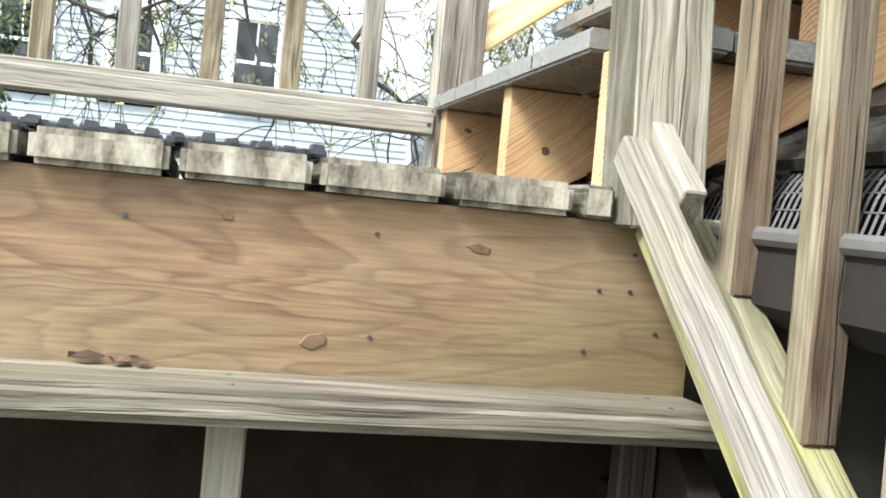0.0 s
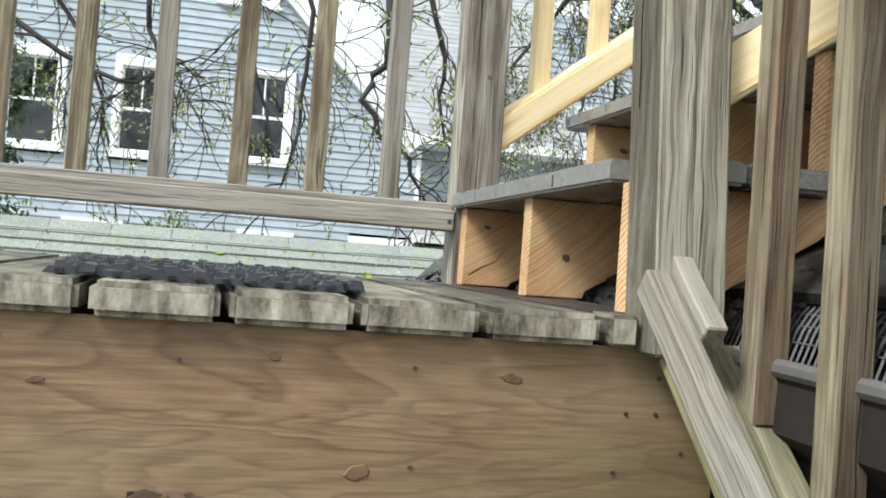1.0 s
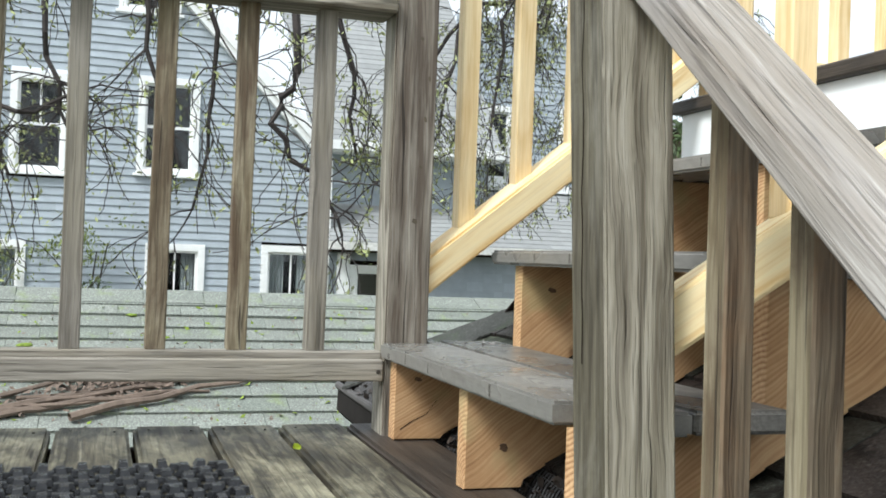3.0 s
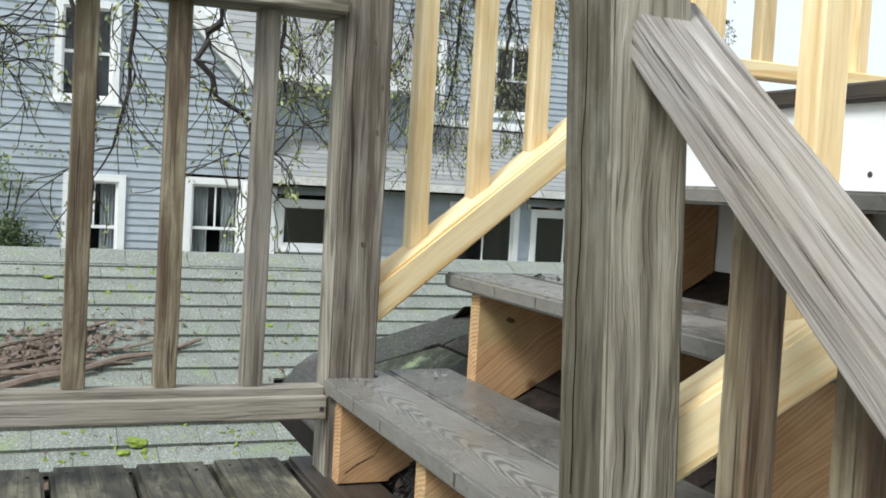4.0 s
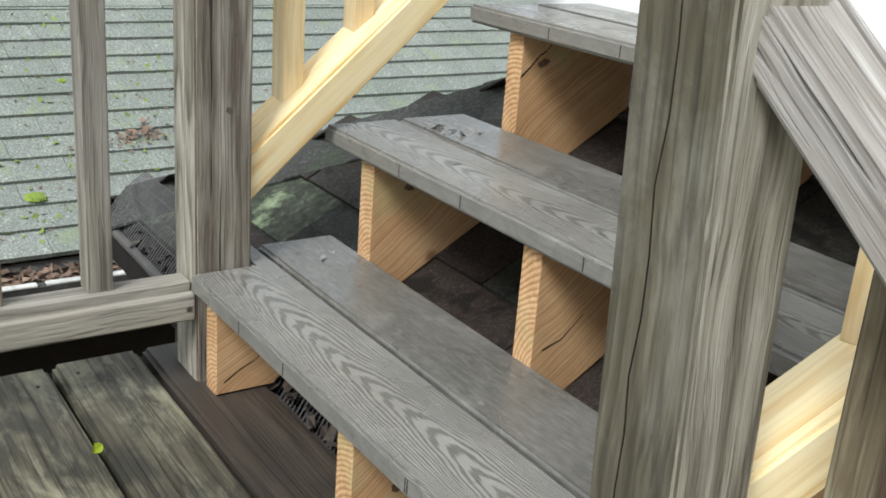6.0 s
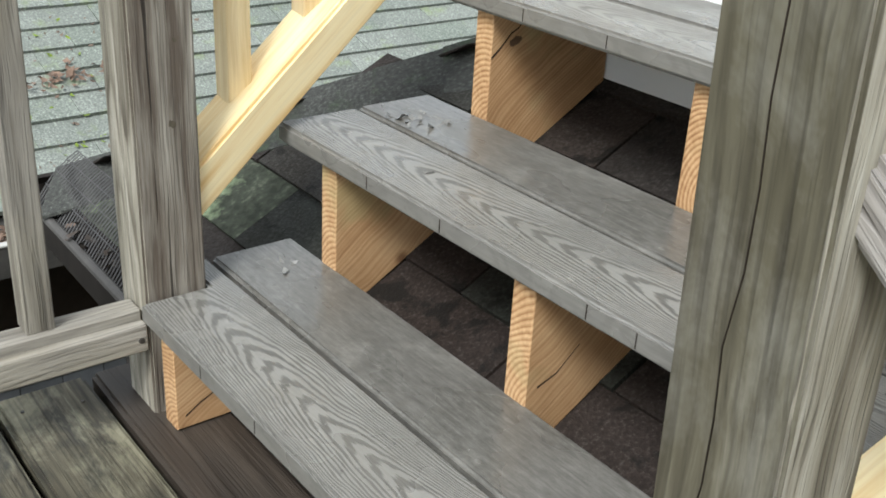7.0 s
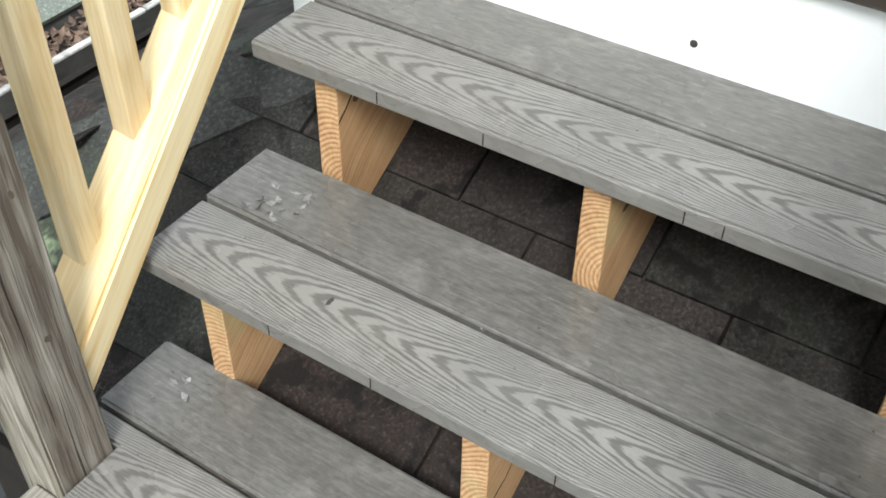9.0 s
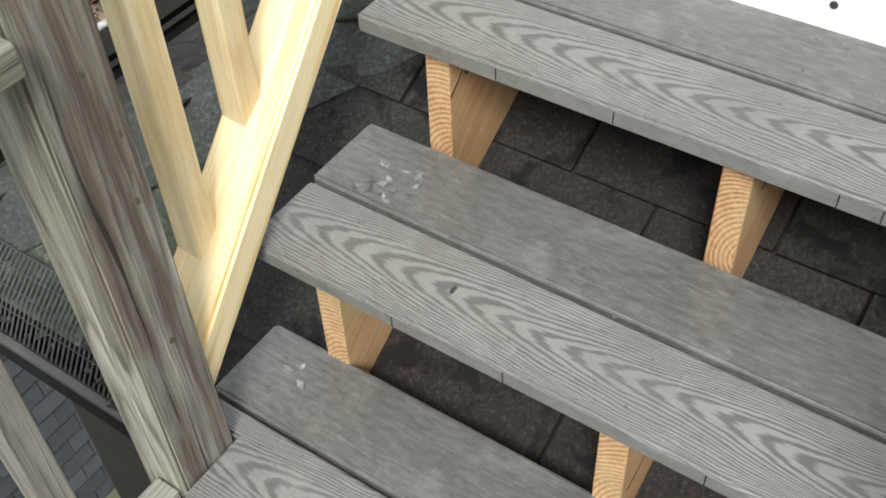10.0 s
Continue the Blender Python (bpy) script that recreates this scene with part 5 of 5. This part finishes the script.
def roof_courses(name, x0, x1, ya, za, yb, zb, rows_, material, skew=0.0, left=None):
    bm = bmesh.new()
    rn = random.Random(6)
    for r in range(rows_):
        f0, f1 = r / rows_, (r + 1) / rows_
        y0, z0, y1, z1 = ya + (yb - ya) * f0, za + (zb - za) * f0, ya + (yb - ya) * f1, za + (zb - za) * f1
        x = left(f0) if left else x0
        while x < x1:
            e = min(x1, x + rn.uniform(0.3, 0.9))
            vs = [bm.verts.new(p) for p in ((x, y0, z0 + 0.018), (e, y0, z0 + 0.018), (e, y1, z1 + 0.004), (x, y1, z1 + 0.004), (x, y0, z0), (e, y0, z0))]
            bm.faces.new((vs[0], vs[1], vs[2], vs[3])), bm.faces.new((vs[4], vs[5], vs[1], vs[0]))
            x = e
    courses = part(name, bm, material, house)
    courses["kind"] = "stuff"
    return courses


# main roof to the right of the rake, its eave and the wall below it
roof_courses("main_roof", 2.8, 6.6, HY + 0.3, 2.42, HY + 4.3, 6.4, 34, HOUSE_ROOF, left=lambda f: 2.95 - 0.2 * f)
box_part("eave_trim", 3.08, 6.6, HY + 0.16, HY + 0.30, 2.27, 2.43, TRIM, house)
box_part("soffit", 3.28, 6.6, HY + 0.30, HY + 0.9, 2.23, 2.27, TRIM, house)
siding("side_wall", {"z0": 0.4, "z1": 2.25, "span": lambda z: (3.28, 6.5)}, HY + 0.8)
box_part("side_core", 3.28, 6.4, HY + 0.84, HY + 6, -3.0, 2.2, DARKWOOD, house)

# far right wing with its upper windows
wing_holes = [window(5.98, 7.3, 1.98, 3.5, HY + 1.6), window(8.3, 9.3, 2.1, 3.6, HY + 1.6)]
siding("wing_wall", {"z0": 1.2, "z1": 5.2, "span": lambda z: (6.0, 10.1)}, HY + 1.6, wing_holes)
box_part("wing_core", 6.6, 10.1, HY + 2.2, HY + 6, -3.0, 5.0, DARKWOOD, house)
box_part("wing_corner", 10.1, 10.4, HY + 1.54, HY + 1.8, -3.0, 5.2, TRIM, house)
box_part("band", 5.9, 9.6, HY + 1.45, HY + 1.58, 1.80, 1.95, TRIM, house)

# the porch: low roof with a white gutter over doors and windows
roof_courses("porch_roof", 3.2, 10.4, HY - 0.35, 0.62, HY + 1.5, 1.76, 14, HOUSE_ROOF, left=lambda f: 3.2 + 0.4 * f)
box_part("porch_gutter", 3.12, 10.5, HY - 0.47, HY - 0.36, 0.48, 0.62, GUTTER_WHITE, house)
box_part("porch_soffit", 3.25, 10.4, HY - 0.36, HY + 0.1, 0.44, 0.475, DARKWOOD, house)
porch_holes = [window(3.68, 4.75, -0.66, 0.22, HY + 0.1, mull=False, mid=False), window(8.63, 10.15, -1.5, 0.25, HY + 0.1, mid=False),
               window(6.94, 8.38, -2.6, 0.32, HY + 0.1, mid=False)]
siding("porch_wall", {"z0": -3.0, "z1": 0.44, "span": lambda z: (3.3, 10.4)}, HY + 0.1, porch_holes, course=0.165, step=0.24)
box_part("door_post", 3.44, 3.66, HY + 0.0, HY + 0.2, -3.0, 0.42, TRIM, house)
beam("downspout", (10.3, HY - 0.1, 0.46), (10.3, HY - 0.1, -3.0), 0.11, 0.11, TRIM, house, up=(0, 1, 0), bevel=0.02)
beam("downspout", (3.1, HY - 0.12, 0.46), (3.1, HY - 0.12, -3.0), 0.07, 0.07, TRIM, house, up=(0, 1, 0), bevel=0.015)


# ---- trees ----


def grow(bm, leaves, start, heading, length, radius, depth, rnd, droop, leaf_rate):
    """A crooked limb that bends down and forks into twigs; places for leaves are collected."""
    n = 6
    pts = [Vector(start)]
    d = Vector(heading).normalized()
    for i in range(n):
        d = (d + Vector((rnd.uniform(-0.45, 0.45), rnd.uniform(-0.35, 0.35), rnd.uniform(-0.4, 0.4) - droop))).normalized()
        pts.append(pts[-1] + d * length / n)
    tube(bm, pts, radius, max(radius * 0.5, 0.0042), 5 if radius > 0.012 else 4)
    if depth == 0:
        for p in pts[2:]:
            if rnd.random() < leaf_rate:
                leaves.append(p)
        return
    for i in range(rnd.randint(3, 5)):
        k = rnd.randint(2, n)
        side = Vector((rnd.uniform(-1, 1), rnd.uniform(-0.7, 0.7), rnd.uniform(-0.8, 0.6)))
        dd = (pts[k] - pts[k - 1]).normalized() * 0.7 + side * 0.7
        grow(bm, leaves, pts[k], dd, length * rnd.uniform(0.42, 0.68), radius * 0.52, depth - 1, rnd, droop * 0.6, leaf_rate)


def leaf_cloud(bm, places, rnd, size, per):
    for p in places:
        for _ in range(per):
            c = p + Vector((rnd.uniform(-1, 1), rnd.uniform(-1, 1), rnd.uniform(-1, 1))) * size * 1.4
            q = Euler((rnd.uniform(-1.4, 1.4), rnd.uniform(-1.4, 1.4), rnd.uniform(0, 6.3))).to_matrix()
            s = size * rnd.uniform(0.6, 1.2)
            vs = [bm.verts.new(c + q @ Vector(v_)) for v_ in ((-s, 0, 0), (0, -s * 0.4, s * 0.1), (s, 0, 0), (0, s * 0.4, s * 0.15))]
            bm.faces.new((vs[0], vs[1], vs[2])), bm.faces.new((vs[0], vs[2], vs[3]))


def tree(label, base, crotch, limbs, seed, leaf, size, per, rate, droop=0.16, levels=2, forks=1):
    rnd = random.Random(seed)
    t = thing("tree", label, "tree", at=base)
    bm = bmesh.new()
    b, c = Vector(base), Vector(crotch)
    tube(bm, [b.lerp(c, i / 5) + Vector((rnd.uniform(-0.06, 0.06), rnd.uniform(-0.06, 0.06), 0)) for i in range(6)], 0.20, 0.13, 10)
    part("trunk", bm, BARK, t)
    places = []
    for path, r0, r1 in limbs:
        pts = [c] + [Vector(p) for p in path]
        fine = []
        for p, q in zip(pts, pts[1:]):
            fine += [p.lerp(q, s / 4) + Vector((rnd.uniform(-1, 1), rnd.uniform(-1, 1), rnd.uniform(-1, 1))) * 0.05 for s in range(4)]
        fine.append(pts[-1])
        bm = bmesh.new()
        r1 = max(r1, 0.014)
        tube(bm, fine, r0, r1, 6)
        start = 4 if len(path) > 1 else 2
        for i in range(start, len(fine)):
            for _ in range(forks if rnd.random() < 0.8 else 0):
                d = Vector((rnd.uniform(-0.8, 0.8), rnd.uniform(-0.6, 0.4), rnd.uniform(-0.9, 0.5)))
                grow(bm, places, fine[i], d, rnd.uniform(0.5, 1.1), max(r1 * 0.6, 0.009), levels - 1, rnd, droop, rate)
        part("limb", bm, BARK, t)
    bm = bmesh.new()
    leaf_cloud(bm, places, rnd, size, per)
    part("crown", bm, leaf, t, "sparse pale green spring leaves")
    return t


tree("bare drooping fruit tree with dark twigs and few spring leaves", (-6.2, 9.2, -3.0), (-5.6, 9.1, 2.2),
     [([(-4.0, 9.0, 4.2), (-2.0, 8.9, 4.1), (-1.15, 8.8, 3.1), (-1.0, 8.8, 2.0), (-0.75, 8.8, 1.1)], 0.07, 0.008),
      ([(-4.0, 9.2, 4.6), (-1.2, 9.2, 4.6), (-0.25, 9.0, 3.4), (-0.15, 9.0, 2.2), (0.15, 9.0, 1.15)], 0.07, 0.009),
      ([(-3.6, 8.6, 4.9), (-0.3, 8.6, 4.8), (1.0, 8.5, 3.2), (1.12, 8.5, 2.05), (0.93, 8.5, 1.55), (1.38, 8.5, 1.0), (1.62, 8.5, 0.55)], 0.07, 0.010),
      ([(-3.6, 8.9, 5.1), (0.4, 9.0, 5.0), (1.55, 9.0, 3.3), (1.75, 9.0, 2.2), (1.86, 9.0, 1.3)], 0.07, 0.007),
      ([(-4.2, 9.4, 3.6), (-2.4, 9.3, 2.9), (-1.6, 9.3, 1.9), (-1.35, 9.3, 1.0)], 0.05, 0.007),
      ([(-4.0, 9.0, 3.2), (-2.2, 8.8, 2.0), (-1.3, 8.7, 1.5), (-0.7, 8.7, 1.75)], 0.05, 0.007),
      ([(-3.6, 9.3, 4.8), (-0.6, 9.3, 4.4), (0.35, 9.2, 3.0), (0.5, 9.2, 1.9), (0.3, 9.2, 0.75)], 0.06, 0.007)],
     41, BUD, 0.034, 2, 0.7, levels=2, forks=2)
tree("dense weeping tree with dark twigs and pale buds", (9.6, 12.6, -3.0), (9.4, 12.5, 2.6),
     [([(5.8, 12.3, 4.6), (4.6, 12.2, 4.6), (3.9, 12.2, 3.4), (3.7, 12.2, 2.0)], 0.07, 0.010),
      ([(6.0, 12.3, 4.9), (5.2, 12.0, 4.9), (4.5, 12.0, 3.6), (4.35, 12.0, 2.0)], 0.07, 0.010),
      ([(6.2, 12.6, 4.9), (5.6, 12.4, 4.8), (5.05, 12.4, 3.4), (4.9, 12.4, 1.8)], 0.07, 0.010),
      ([(6.6, 12.3, 4.6), (6.0, 12.1, 4.3), (5.6, 12.1, 3.0), (5.5, 12.1, 1.9)], 0.06, 0.010),
      ([(5.9, 12.8, 4.4), (4.4, 12.8, 4.0), (3.6, 12.8, 3.0), (3.4, 12.8, 2.3)], 0.06, 0.010),
      ([(7.4, 12.8, 4.4), (8.6, 12.8, 4.2), (9.4, 12.8, 3.2)], 0.06, 0.010)],
     77, BUD, 0.036, 1, 0.6, droop=0.34, levels=3, forks=3)


def bush(name, label, centre, radii, count, leaf, size, seed, stem_z):
    rnd = random.Random(seed)
    t = thing(name, label, "shrub", at=(centre[0], centre[1], stem_z))
    for i in range(5):
        bm = bmesh.new()
        top = Vector(centre) + Vector((rnd.uniform(-0.5, 0.5) * radii[0], rnd.uniform(-0.5, 0.5) * radii[1], rnd.uniform(-0.2, 0.4) * radii[2]))
        b = Vector((centre[0] + rnd.uniform(-0.15, 0.15), centre[1] + rnd.uniform(-0.15, 0.15), stem_z))
        tube(bm, [b.lerp(top, s / 3) + Vector((rnd.uniform(-0.05, 0.05), 0, 0)) for s in range(4)], 0.04, 0.012, 6)
        part("stem", bm, BARK, t)
    places = []
    clumps = [(Vector((rnd.gauss(0, 0.5) * radii[0], rnd.gauss(0, 0.5) * radii[1], rnd.gauss(0, 0.5) * radii[2])), rnd.uniform(0.2, 0.42)) for _ in range(22)]
    for i in range(count):
        c, r = clumps[i % len(clumps)]
        v_ = Vector((rnd.gauss(0, 1), rnd.gauss(0, 1), rnd.gauss(0, 1))).normalized() * (rnd.random() ** 0.4)
        places.append(Vector(centre) + c + Vector((v_.x * radii[0], v_.y * radii[1], v_.z * radii[2])) * r)
    bm = bmesh.new()
    leaf_cloud(bm, places, rnd, size, 1)
    part("foliage", bm, leaf, t)
    return t


bush("evergreen_shrub", "dark evergreen shrub against the house wall", (-0.65, 16.2, -0.9), (0.6, 0.5, 0.85), 5200, EVERGREEN, 0.045, 5, -3.0)
bush("evergreen_shrub", "leafy green shrub beside the house window", (-3.15, 11.6, 1.35), (0.75, 0.5, 0.9), 3600, EVERGREEN, 0.05, 6, -3.0)
bush("ivy_shrub", "low leafy creeper on the house wall", (-0.9, 16.7, 0.3), (0.9, 0.2, 0.45), 500, HEDGE, 0.045, 11, -3.0)
bush("hedge", "clipped yellow-green hedge beyond the house", (14.5, 24.0, -1.2), (4.5, 1.2, 1.5), 9000, HEDGE, 0.11, 7, -3.0)
bush("hedge", "dark tall hedge far beyond the garden", (17.0, 30.0, 1.2), (9.0, 2.0, 3.2), 9000, EVERGREEN, 0.20, 8, -3.0)

# a red-brown house far off to the side
far_house = thing("far_house", "dark red-brown house with a white-framed window far off", "house")
box_part("wall", 16.0, 26.0, 34.0, 44.0, -3.0, 5.6, plain("red_brown_wall", (0.14, 0.085, 0.07), 0.25, 2.0, 0.85, relief=0.01), far_house)
box_part("window", 18.6, 19.7, 33.92, 34.02, 1.6, 3.4, TRIM, far_house)
box_part("pane", 18.75, 19.55, 33.90, 33.93, 1.75, 3.25, GLASS, far_house)
box_part("roof", 15.6, 26.4, 33.6, 44.4, 5.6, 5.9, HOUSE_ROOF, far_house)
